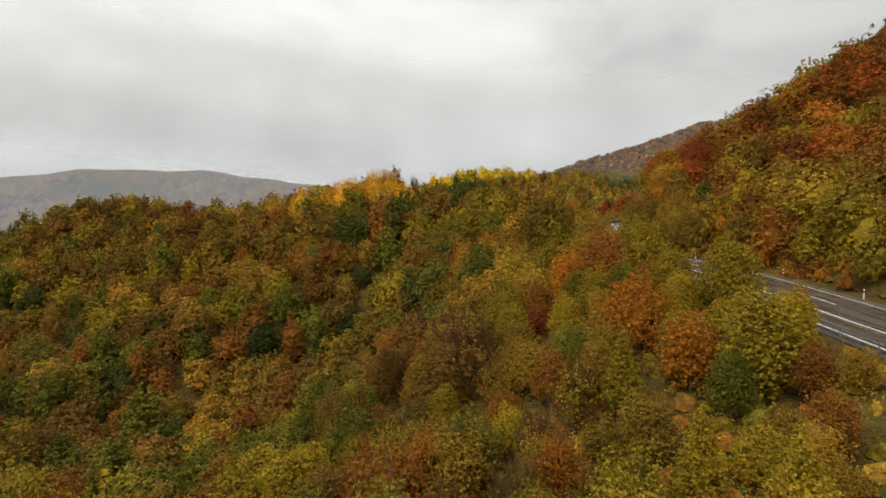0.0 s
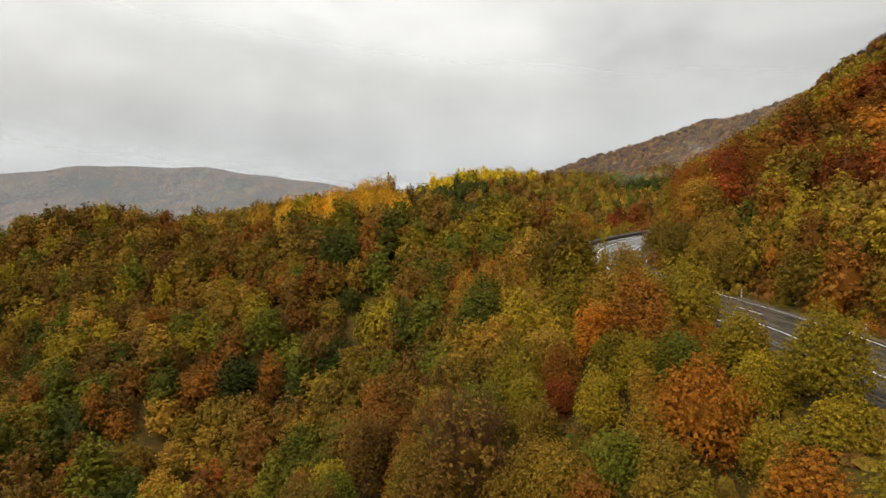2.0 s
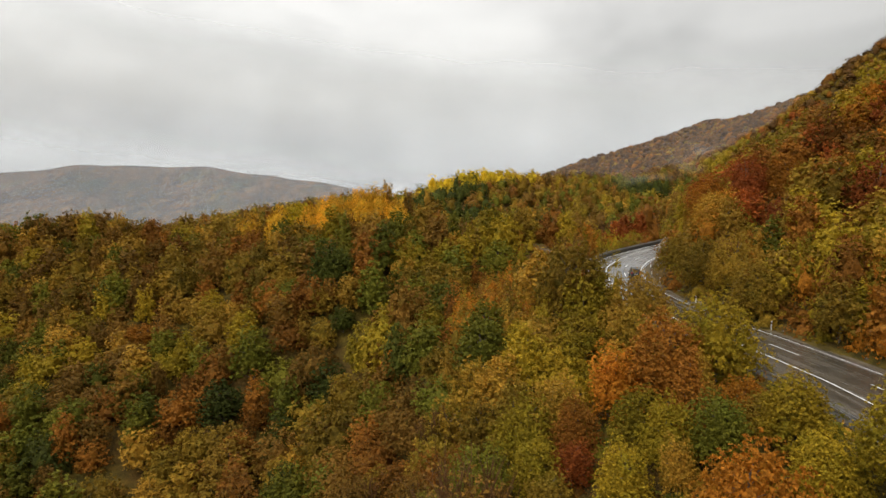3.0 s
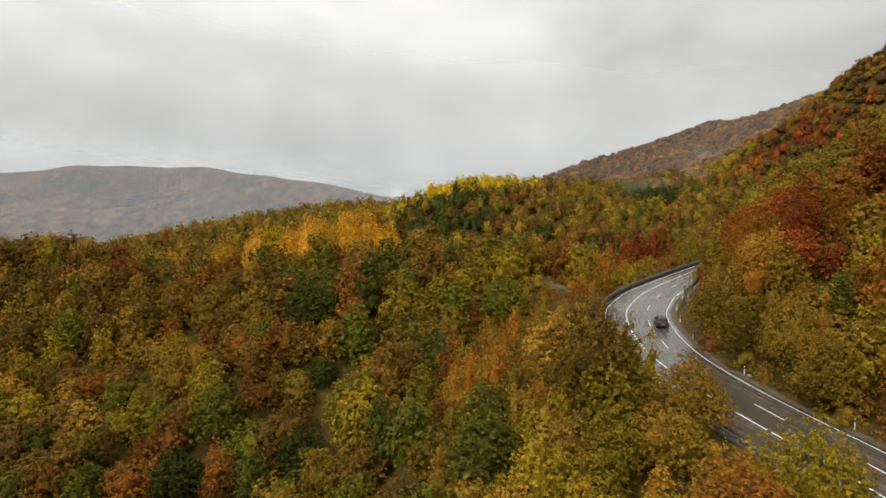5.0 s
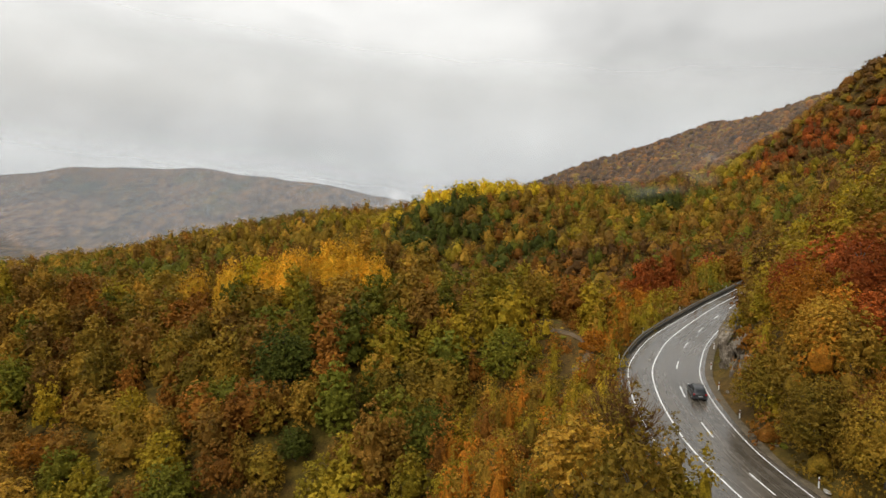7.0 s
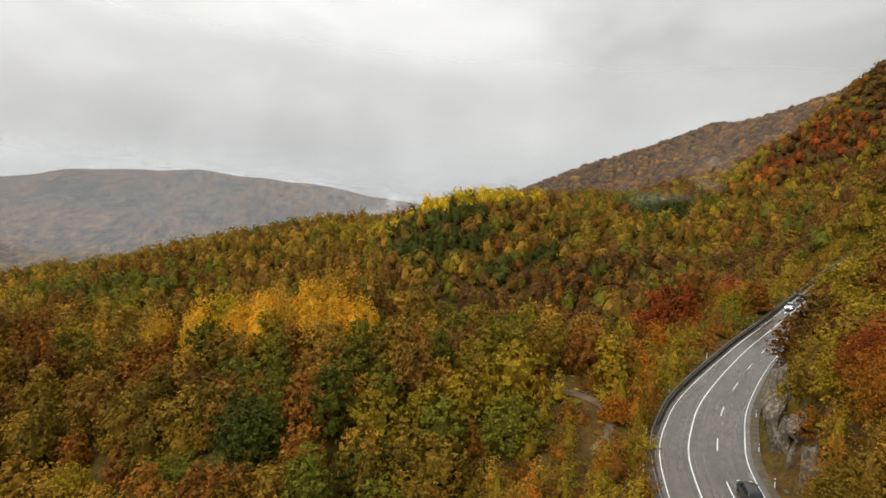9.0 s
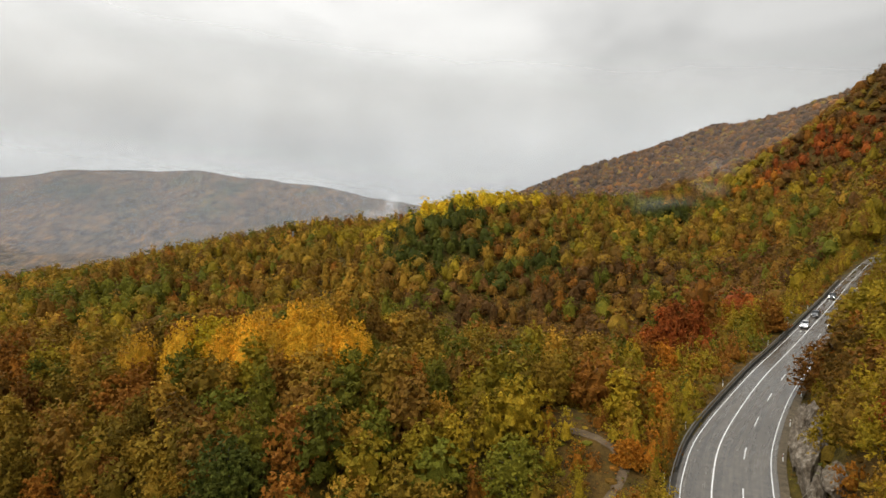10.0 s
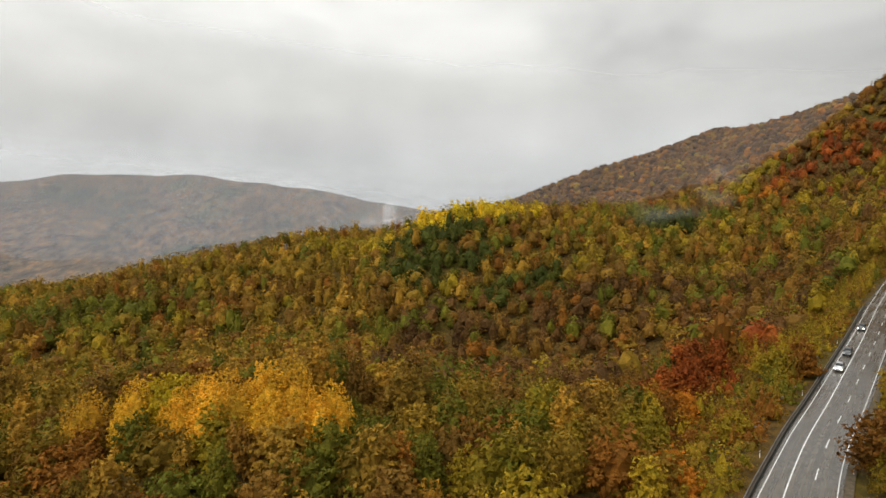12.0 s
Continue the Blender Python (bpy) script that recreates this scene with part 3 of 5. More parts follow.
def woody(rng, lobes, high, thick=0.13, twigs=0):
    """A tapered trunk with limbs out to the billows of the crown."""
    v, f = [], []

    def add(pts, rad, sides=5):
        a, b = tube(pts, rad, sides)
        f.extend(tuple(i + len(v) for i in q) for q in b)
        v.extend(a)
    lean = rng.normal(0, 0.12, 2)
    stem = [(lean[0] * u * 1.5 + 0.08 * math.sin(4 * u), lean[1] * u * 1.5, high * 0.86 * u) for u in np.linspace(0, 1, 6)]
    add(stem, [thick * (1.5 if u == 0 else 1 - 0.8 * u) for u in np.linspace(0, 1, 6)], 6)
    for c in lobes[:: 1 if twigs else 2]:
        z = max(0.8, min(c[2] - 0.9, high * 0.7))
        u = z / (high * 0.86)
        p0 = (lean[0] * u * 1.5, lean[1] * u * 1.5, z)
        mid = [(p0[i] + c[i]) / 2 + (0.25 if i == 2 else 0) for i in range(3)]
        add([p0, mid, tuple(c)], [thick * 0.45, thick * 0.28, thick * 0.1], 4)
    core = np.array([0, 0, high * 0.3])
    for _ in range(twigs):
        c = lobes[rng.integers(len(lobes))]
        c = core + (c - core) * rng.uniform(0.5, 1.05)
        d = (c - core) / np.linalg.norm(c - core) + rng.normal(size=3) * 0.35 + np.array([0, 0, 0.5])
        d /= np.linalg.norm(d)
        e = c + d * rng.uniform(0.8, 1.9)
        add([tuple(c), tuple((c + e) / 2 + rng.normal(0, 0.08, 3)), tuple(e)], [0.026, 0.018, 0.007], 3)
    return v, f


PROTOS = {}


def tree_proto(form, seed, leaves, size, twigs=0, level=2):
    """One tree kept aside as data: the meshes of its trunk and of its crown."""
    rng = np.random.default_rng(seed)
    crown = Crown(rng, form)
    lobes = crown.limbs()
    v, f = woody(rng, lobes, lobes[:, 2].max(), 0.13 if form != "bush" else 0.06, twigs)
    trunk = fast_mesh("trunk", v, f, [bark if not twigs else twig], soft=True)
    v = crown_tris(rng, crown, leaves, size, 1 if twigs else level, 0.8, 0.3 if twigs else 0.7 if form == "plume" else 0.42)
    return trunk, fast_mesh("crown", v, np.arange(len(v)).reshape(-1, 3), [LEAVES["olive"]])


FORMS = tuple(CROWNS)
for form in FORMS:
    # two coarser trees for the middle distance, two of finer leaf for the foreground
    PROTOS[form] = [tree_proto(form, 10 * FORMS.index(form) + k, *((2400, 0.23) if k < 2 else (7000, 0.138)), 0, 2 if k < 2 else 3) for k in range(4)]
PROTOS["bare"] = [tree_proto("loose", 90 + k, 1500, 0.14, 620) for k in range(4)]

TREE_WORDS = {
    "olive": "olive-brown autumn", "yellow_green": "yellow-green", "green": "green", "dark_green": "dark green", "rust": "rust-brown autumn", "orange": "bright orange autumn",
    "red": "deep red autumn", "gold": "golden yellow autumn", "brown": "dull brown autumn", "tan": "tan and ochre autumn", "lemon": "lemon yellow autumn", "pale": "pale cream-green", "umber": "dark umber autumn"}
FORM_WORDS = {"round": "broadleaf tree with a round crown", "tall": "slender broadleaf tree with a tall crown", "broad": "spreading broadleaf tree on the slope",
              "cone": "pointed young tree on the slope", "bush": "low leafy shrub on the slope", "loose": "loosely leaved young tree", "plume": "poplar with a feathery upright crown", "bare": "half-bare tree with thin grey twigs"}
tree_count = 0


def tree(x, y, high, wide, colour, form="round"):
    """A tree as a thing of its own, with trunk and crown."""
    global tree_count
    tree_count += 1
    rng = np.random.default_rng(int(abs(x) * 131 + abs(y) * 977 + 7))
    trunk, crown = PROTOS[form][int(rng.integers(2)) + (2 if (y < 72 and -16 < x < 44) or (wide > 7 and 20 < x < 60 and y < 135) or colour == "gold" else 0)]
    full = {"round": (8.0, 5.6), "tall": (9.4, 4.4), "broad": (7.2, 7.0), "cone": (8.9, 4.2), "bush": (4.6, 5.4), "loose": (8.2, 5.4), "plume": (9.4, 4.4), "bare": (8.6, 5.6)}[form]
    base = new("shrub" if form == "bush" else "tree")
    base.matrix_world = Matrix.LocRotScale((x, y, float(height([x], [y])[0]) - 0.15 - 0.1 * high), Euler((0, 0, rng.uniform(0, 6.28))), (wide / full[1], wide / full[1], 1.1 * high / full[0]))
    for nm, me in (("trunk", trunk), ("crown", crown)):
        ob = new(nm, me)
        ob.parent = base
        if nm == "crown":
            ob.material_slots[0].link = "OBJECT"
            ob.material_slots[0].material = LEAVES[colour]
    a = TREE_WORDS[colour]
    return tagged(base, f"{a} {FORM_WORDS[form]}", "shrub" if form == "bush" else "tree", "trees of the near slope")


PATCHES = (
    (18, 536, 46, 28, "lemon"),
    (56, 532, 24, 12, "lemon"),
    (0, 493, 36, 17, "dark_green"),
    (18, 461, 18, 10, "dark_green"),
    (4, 456, 36, 16, "dark_green"),
    (64, 425, 13, 13, "dark_green"),
    (39, 425, 11, 11, "dark_green"),
    (-62, 512, 30, 24, "yellow_green"),
    (-33, 499, 13, 15, "lemon"),
    (-79, 470, 23, 26, "olive"),
    (162, 551, 34, 18, "green"),
    (174, 521, 27, 16, "dark_green"),
    (205, 534, 19, 19, "green"),
    (305, 560, 38, 18, "red"),
    (328, 534, 30, 18, "red"),
    (240, 588, 22, 12, "yellow_green"),
    (264, 598, 22, 11, "yellow_green"),
    (288, 611, 18, 10, "yellow_green"),
    (286, 522, 26, 12, "yellow_green"),
    (262, 560, 18, 12, "orange"),
    (-145, 463, 24, 13, "olive"),
    (-191, 398, 44, 20, "green"),
    (52, 189, 9, 11, "rust"),
    (58, 214, 10, 8, "red"),
    (72, 227, 11, 8, "rust"),
    (89, 244, 11, 8, "red"),
)


def choose(x, y, off, rng):
    """The colour of a tree by the part of the forest in which it stands."""
    n1 = noise.noise((x / 34, y / 34, 3.3)) + 0.5 * noise.noise((x / 13, y / 13, 8.1))
    n2 = noise.noise((x / 60, y / 60, 11.7)) + 0.5 * noise.noise((x / 17, y / 17, 1.9))
    u = float(np.clip(0.5 + 0.5 * noise.noise((x / 19, y / 19, 21.3)) + 0.9 * (rng.random() - 0.5), 0, 0.999))
    for cx, cy, rx, ry, colour in PATCHES:
        if ((x - cx) / rx) ** 2 + ((y - cy) / ry) ** 2 < 1 and rng.random() < 0.85:
            return colour if colour != "red" else ("red", "rust", "red", "umber", "red")[int(rng.integers(5))]
    if y > 615 or x > 330 + 20 * n1:
        names, cuts = ("umber", "brown", "rust", "umber", "olive"), (0.44, 0.56, 0.7, 0.95) if y > 640 else (0.2, 0.42, 0.62, 0.72)
    elif y > 590 or x > 260:
        names = ("umber", "rust", "red", "olive", "yellow_green") if n1 > -0.05 else ("brown", "olive", "umber", "green", "yellow_green")
        cuts = (0.34, 0.58, 0.74, 0.92)
    elif y > 215 and off < -20:
        if x < -45 - 25 * n2:
            names, cuts = ("green", "olive", "yellow_green", "tan", "brown"), (0.32, 0.62, 0.76, 0.86)
        elif n1 > 0.16:
            names, cuts = ("brown", "umber", "rust", "olive", "green"), (0.26, 0.68, 0.82, 0.92)
        elif n2 > 0.2:
            names, cuts = ("green", "olive", "dark_green", "yellow_green", "brown"), (0.36, 0.56, 0.72, 0.78)
        else:
            names, cuts = ("umber", "brown", "green", "olive", "rust"), (0.36, 0.58, 0.76, 0.9)
    elif 8 < off < 900 and y > 134:
        names, cuts = ("yellow_green", "olive", "rust", "yellow_green", "brown"), (0.4, 0.62, 0.72, 0.9)
    elif 8 < off < 900:
        if off > 22 + 6 * n2:
            names, cuts = ("rust", "red", "orange", "olive", "yellow_green"), (0.36, 0.58, 0.68, 0.9)
        else:
            names, cuts = ("olive", "tan", "rust", "orange", "yellow_green"), (0.3, 0.52, 0.72, 0.84)
    elif -24 < off <= 8 and y > 165:
        names, cuts = ("yellow_green", "olive", "rust", "brown", "green"), (0.5, 0.72, 0.84, 0.92)
    elif -28 < off <= 8 and 98 < y < 148:
        names, cuts = ("tan", "orange", "olive", "rust", "yellow_green"), (0.34, 0.5, 0.72, 0.82)
    elif -26 < off <= 8:
        names, cuts = ("tan", "yellow_green", "olive", "orange", "rust"), (0.24, 0.6, 0.8, 0.87)
    elif y > 132:
        names, cuts = ("olive", "green", "tan", "yellow_green", "brown") if n1 < 0.12 else ("olive", "brown", "rust", "green", "tan"), (0.3, 0.48, 0.66, 0.78)
    elif n1 > 0.2:
        names, cuts = ("brown", "rust", "olive", "green", "tan"), (0.3, 0.62, 0.8, 0.93)
    elif n2 > 0.08:
        names, cuts = ("green", "olive", "dark_green", "brown", "yellow_green"), (0.34, 0.5, 0.68, 0.95)
    else:
        names, cuts = ("olive", "green", "brown", "rust", "yellow_green"), (0.22, 0.54, 0.7, 0.84)
    return names[int(np.searchsorted(cuts, u))]


def scatter(rng, x0, x1, y0, y1, gap, jitter=0.45):
    """Uneven rows of places, about gap metres apart."""
    xs, ys = np.meshgrid(np.arange(x0, x1, gap), np.arange(y0, y1, gap * 0.9))
    xs = xs + (np.arange(xs.shape[0]) % 2)[:, None] * gap / 2
    return (xs + rng.uniform(-jitter, jitter, xs.shape) * gap).ravel(), (ys + rng.uniform(-jitter, jitter, ys.shape) * gap).ravel()


LANDMARKS = []   # x, y, reach of every tree placed by hand


def free_of_landmarks(x, y, share=1.0):
    keep = np.ones(len(x), bool)
    for lx, ly, lr in LANDMARKS:
        keep &= (x - lx) ** 2 + (y - ly) ** 2 > (lr * share) ** 2
    return keep


def on_ground(x, y):
    """Where trees may stand: off the road, its verges and the dirt track."""
    off, run = road_offset(x, y)
    ok = (off < -8.5) | (off > 9.6)
    for tx, ty in TRACK:
        ok &= (x - tx) ** 2 + (y - ty) ** 2 > 14
    return ok, off


TRACK = [(19.6, 151.8), (21.8, 150.8), (23.8, 149.6), (25.3, 147.9), (25.9, 146.0), (25.6, 144.0), (24.6, 142.2), (23.4, 140.6), (22.0, 139.2)]

# ---- low cloud, mist and sheets for haze ----


def mist_material(name, thick, low, high, thin_low=0.0, scale=0.004, grain=0.35, top=None, tint=(0.74, 0.87, 1.0), slope=0.0):
    """Fine droplets and haze: mostly clear, scattering light evenly, the blue of haze put into tint; thicker upwards
    between two heights.
    """
    m, n, l, s = material(name)
    n.remove(s)
    geo, sep = n.new("ShaderNodeNewGeometry"), n.new("ShaderNodeSeparateXYZ")
    l.new(geo.outputs["Position"], sep.inputs[0])
    cloud = noise_node(n, l, scale, 6, 0.55, "World")
    lift = n.new("ShaderNodeMath")
    lift.operation = "MULTIPLY_ADD"
    l.new(cloud.outputs["Fac"], lift.inputs[0])
    lift.inputs[1].default_value = -(high - low) * 2 * grain
    lean = n.new("ShaderNodeMath")      # hangs lower towards the mountainside
    lean.operation = "MULTIPLY_ADD"
    l.new(sep.outputs["X"], lean.inputs[0])
    lean.inputs[1].default_value = slope
    l.new(sep.outputs["Z"], lean.inputs[2])
    l.new(lean.outputs["Value"], lift.inputs[2])
    rise = n.new("ShaderNodeMapRange")
    rise.interpolation_type = "SMOOTHSTEP"
    mid = (high - low) * grain
    for key, v in (("From Min", low - mid), ("From Max", high - mid), ("To Min", thin_low), ("To Max", thick)):
        rise.inputs[key].default_value = v
    l.new(lift.outputs["Value"], rise.inputs["Value"])
    amount = rise.outputs["Result"]
    if top:
        fall = n.new("ShaderNodeMapRange")
        fall.interpolation_type = "SMOOTHSTEP"
        for key, v in (("From Min", top[0]), ("From Max", top[1]), ("To Min", 1.0), ("To Max", 0.0)):
            fall.inputs[key].default_value = v
        l.new(lift.outputs["Value"], fall.inputs["Value"])
        both = n.new("ShaderNodeMath")
        both.operation = "MULTIPLY"
        l.new(amount, both.inputs[0])
        l.new(fall.outputs["Result"], both.inputs[1])
        amount = both.outputs["Value"]
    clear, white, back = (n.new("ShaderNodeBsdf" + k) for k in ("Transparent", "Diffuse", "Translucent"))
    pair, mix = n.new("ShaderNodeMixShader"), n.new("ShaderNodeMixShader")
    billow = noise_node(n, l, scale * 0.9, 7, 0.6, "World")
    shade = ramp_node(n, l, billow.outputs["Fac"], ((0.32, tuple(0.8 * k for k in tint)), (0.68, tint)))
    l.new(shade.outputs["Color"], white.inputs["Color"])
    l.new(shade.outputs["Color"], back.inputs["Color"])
    pair.inputs["Fac"].default_value = 0.5
    l.new(white.outputs["BSDF"], pair.inputs[1])
    l.new(back.outputs["BSDF"], pair.inputs[2])
    l.new(amount, mix.inputs["Fac"])
    l.new(clear.outputs["BSDF"], mix.inputs[1])
    l.new(pair.outputs["Shader"], mix.inputs[2])
    l.new(mix.outputs["Shader"], n["Material Output"].inputs["Surface"])
    return m


def mist_bank(name, label, mat, radius, a0, a1, z0, z1, lean=0.0, wave=0.0):
    """A curtain across the valley for haze and cloud, on an arc round the flight, leaning away upwards."""
    rows, cols = 28, 90
    verts = []
    for i in range(rows + 1):
        for j in range(cols + 1):
            a = radians(a0 + (a1 - a0) * j / cols)
            r = radius + lean * i / rows + wave * math.sin(7 * a + 0.7 * i)
            verts.append((r * math.sin(a), 60 + r * math.cos(a), z0 + (z1 - z0) * i / rows))
    f = [(i * (cols + 1) + j, i * (cols + 1) + j + 1, (i + 1) * (cols + 1) + j + 1, (i + 1) * (cols + 1) + j) for i in range(rows) for j in range(cols)]
    ob = new(name, fast_mesh(name, verts, f, [mat], soft=True))
    ob.visible_shadow = False
    return tagged(ob, label, "mist", kind="structure")


# the three mist_bank curtains are added to imitate blue distance haze
mist_bank("mist_bank", "thin blue-grey sheet standing in for haze over the far valley", mist_material("valley_haze", 0.13, -260, -60, 0.13, 0.003, 0.2, top=(60, 220), tint=(0.80, 0.89, 1.0)), 1330, -56, 60, -260, 700, 500, 25)
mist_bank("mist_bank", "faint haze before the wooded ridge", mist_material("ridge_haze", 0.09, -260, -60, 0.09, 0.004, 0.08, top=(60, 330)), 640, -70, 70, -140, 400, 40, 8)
mist_bank("mist_bank", "grey sheet standing in for haze before the far range", mist_material("range_haze", 0.2, -260, 60, 0.10, 0.002, 0.2, top=(150, 420), tint=(0.74, 0.85, 1.0)), 2150, -56, 60, -260, 1000, 500, 40)
mist_bank("cloud_bank", "low grey cloud resting on the mountain tops", mist_material("cloud_base", 0.95, -20, 215, 0.02, 0.0016, 0.4, top=(260, 1150), tint=(0.93, 0.95, 0.96), slope=0.11), 3350, -60, 60, -60, 1600, 700, 30)


def mist_wisp(x, y, z, wide, tall, label, amount=0.2):
    """A small drifting wisp: one soft billow that fades to nothing at its rim."""
    m, n, l, s = material("wisp")
    n.remove(s)
    pos, dist, cloud = n.new("ShaderNodeTexCoord"), n.new("ShaderNodeVectorMath"), noise_node(n, l, 0.045, 3, 0.5, "World")
    dist.operation = "LENGTH"
    l.new(pos.outputs["Object"], dist.inputs[0])
    fade = n.new("ShaderNodeMapRange")
    fade.interpolation_type = "SMOOTHSTEP"
    for key, v in (("From Min", 1.0), ("From Max", 0.0), ("To Min", 0.0), ("To Max", amount)):
        fade.inputs[key].default_value = v
    l.new(dist.outputs["Value"], fade.inputs["Value"])
    ragged = ramp_node(n, l, cloud.outputs["Fac"], ((0.3, (0.15, 0.15, 0.15)), (0.6, (1, 1, 1))))
    cover = mixed(n, l, 1.0, fade.outputs["Result"], ragged.outputs["Color"], "MULTIPLY")
    clear, white, mix = n.new("ShaderNodeBsdfTransparent"), n.new("ShaderNodeBsdfDiffuse"), n.new("ShaderNodeMixShader")
    white.inputs["Color"].default_value = (0.97, 0.97, 0.98, 1)
    l.new(cover, mix.inputs["Fac"])
    l.new(clear.outputs["BSDF"], mix.inputs[1])
    l.new(white.outputs["BSDF"], mix.inputs[2])
    l.new(mix.outputs["Shader"], n["Material Output"].inputs["Surface"])
    verts = [(i / 5 - 1, 0.2 * math.cos(i * 0.5) * math.cos(j * 0.4), j / 5 - 1) for i in range(11) for j in range(11)]
    faces = [(i * 11 + j, i * 11 + 11 + j, i * 11 + 12 + j, i * 11 + 1 + j) for i in range(10) for j in range(10)]
    ob = new("mist_wisp", fast_mesh("mist_wisp", verts, faces, [m], soft=True))
    ob.matrix_world = Matrix.LocRotScale((x, y, z), Euler((radians(-50), 0, 0)), (wide, wide, tall * 1.55))
    ob.visible_shadow = False
    return tagged(ob, label, "mist", kind="structure")

# ---- along the road ----


def on_road(run, offset):
    """The place at a running length and an offset from the solid line, and the heading there."""
    k = int(np.clip(round(run), 1, len(ROAD_XY) - 2))
    x, y = ROAD_XY[k] + ROAD_RIGHT[k] * offset
    return float(x), float(y), float(road_height(ROAD_XY[k, 1])), math.atan2(ROAD_RIGHT[k, 1], ROAD_RIGHT[k, 0])


def swept(profile, runs, offset, lift):
    """A bmesh: a profile of (outwards, up) points swept along the road."""
    bm = bmesh.new()
    rings = []
    for s in runs:
        k = int(np.clip(round(s), 0, len(ROAD_XY) - 1))
        o = float(lane(s, *offset))
        ring = []
        for u, v in profile:
            p = ROAD_XY[k] + ROAD_RIGHT[k] * (o + u)
            ring.append(bm.verts.new((p[0], p[1], road_height(ROAD_XY[k, 1]) + lift + v)))
        rings.append(ring)
    for a, b in zip(rings, rings[1:]):
        for i in range(len(profile)):
            j = (i + 1) % len(profile)
            bm.faces.new((a[i], a[j], b[j], b[i]))
    bm.faces.new(rings[0])
    bm.faces.new(rings[-1][::-1])
    return bm


def guard_rail(start, end, label, offset=(-4.25, -3.3), lift=0.6):
    """A wave-shaped steel beam on posts, its ends turned down to the ground."""
    base = new("guard_rail")
    wave = [(0.0, -0.155), (0.05, -0.12), (0.05, -0.06), (0.0, -0.02), (0.0, 0.02), (0.05, 0.06), (0.05, 0.12), (0.0, 0.155)]
    profile = wave + [(u - 0.02, v) for u, v in wave[::-1]]
    part("beam", swept(profile, np.arange(start, end, 2.0), offset, lift), steel, base, "dull galvanised beam")
    bm = box(-0.06, -0.05, -0.5, 0.0, 0.05, 0.74, 0.012)
    me = bpy.data.meshes.new("post")
    bm.to_mesh(me)
    bm.free()
    me.materials.append(steel)
    for s in np.arange(start + 1, end, 4.0):
        x, y, z, a = on_road(s, float(lane(s, offset[0] - 0.1, offset[1] - 0.1)))
        ob = new("post", me)
        ob.parent = base
        ob.matrix_world = pose(x, y, z, 0, 0, math.degrees(a))
    return tagged(base, label, "guard rail", "guard rails")


guard_rail(100, 226, "grey steel guard rail on the outer edge above the slope")
guard_rail(226, 400, "long steel guard rail following the outer edge of the bend", (-4.36, -3.41), 0.72)


def low_wall():
    """A low dark kerb wall under the rail on the outer edge."""
    base = new("kerb_wall")
    part("coping", swept([(-0.15, -0.6), (0.15, -0.6), (0.13, 0.5), (0.09, 0.54), (-0.11, 0.54), (-0.15, 0.5)], np.arange(234, 400, 1.5), (-4.1, -3.15), 0.0), concrete, base)
    return tagged(base, "low dark concrete kerb wall under the guard rail", "wall")


low_wall()


def marker_post(run, offset, grp="roadside marker posts"):
    """A white plastic roadside post with a slanted top, a black band and a reflector."""
    x, y, z, a = on_road(run, offset)
    gz = float(height([x], [y])[0])
    base = new("marker_post")
    base.matrix_world = pose(x, y, max(gz, z - 0.12), 0, 0, math.degrees(a))
    bm = bmesh.new()
    ring = lambda h, k=1.0, tilt=0.0: [bm.verts.new((0.065 * k * math.cos(t), 0.055 * k * math.sin(t), h + tilt * math.cos(t))) for t in np.linspace(0, 2 * math.pi, 9)[:-1]]
    rings = [ring(-0.3, 1.15), ring(0.0, 1.1), ring(0.66), ring(0.68)]
    for p, q in zip(rings, rings[1:]):
        for i in range(8):
            bm.faces.new((p[i], p[(i + 1) % 8], q[(i + 1) % 8], q[i]))
    part("shaft", bm, post_white, base)
    for nm, z0, z1, k, mat, lab in (("black_band", 0.68, 0.9, 1.04, post_black, "black band"), ("cap", 0.9, 1.02, 1.0, post_white, "")):
        bm = bmesh.new()
        rings = [[bm.verts.new((0.065 * k * math.cos(t), 0.055 * k * math.sin(t), h + (0.03 * math.cos(t) if h == 1.02 else 0))) for t in np.linspace(0, 2 * math.pi, 9)[:-1]] for h in (z0, z1)]
        for i in range(8):
            bm.faces.new((rings[0][i], rings[0][(i + 1) % 8], rings[1][(i + 1) % 8], rings[1][i]))
        bm.faces.new(rings[1])
        bm.faces.new(rings[0][::-1])
        part(nm, bm, mat, base, lab)
    part("reflector", box(-0.02, -0.066, 0.72, 0.02, -0.056, 0.86, 0.003), reflector_mat, base, "small red reflector")
    return tagged(base, "white roadside marker post with a black band", "marker post", grp)


reflector_mat = surface("reflector", ((0.3, (0.5, 0.05, 0.03)), (0.7, (0.6, 0.08, 0.04))), 8, 0.3, 0, 0)
for run, offset in ((133, 7.9), (148, 7.9), (161, 7.9), (178, 7.9), (194, 7.9), (211, 7.9), (221, 7.9), (231, 7.7), (243, 7.3), (256, 7.0), (270, 6.7), (290, 6.6)):
    marker_post(run, offset)
for run, offset in ((231, -5.1), (221, -5.3), (247, -4.9), (268, -4.5), (320, -4.3), (345, -4.3), (300, -4.3)):
    marker_post(run, offset)


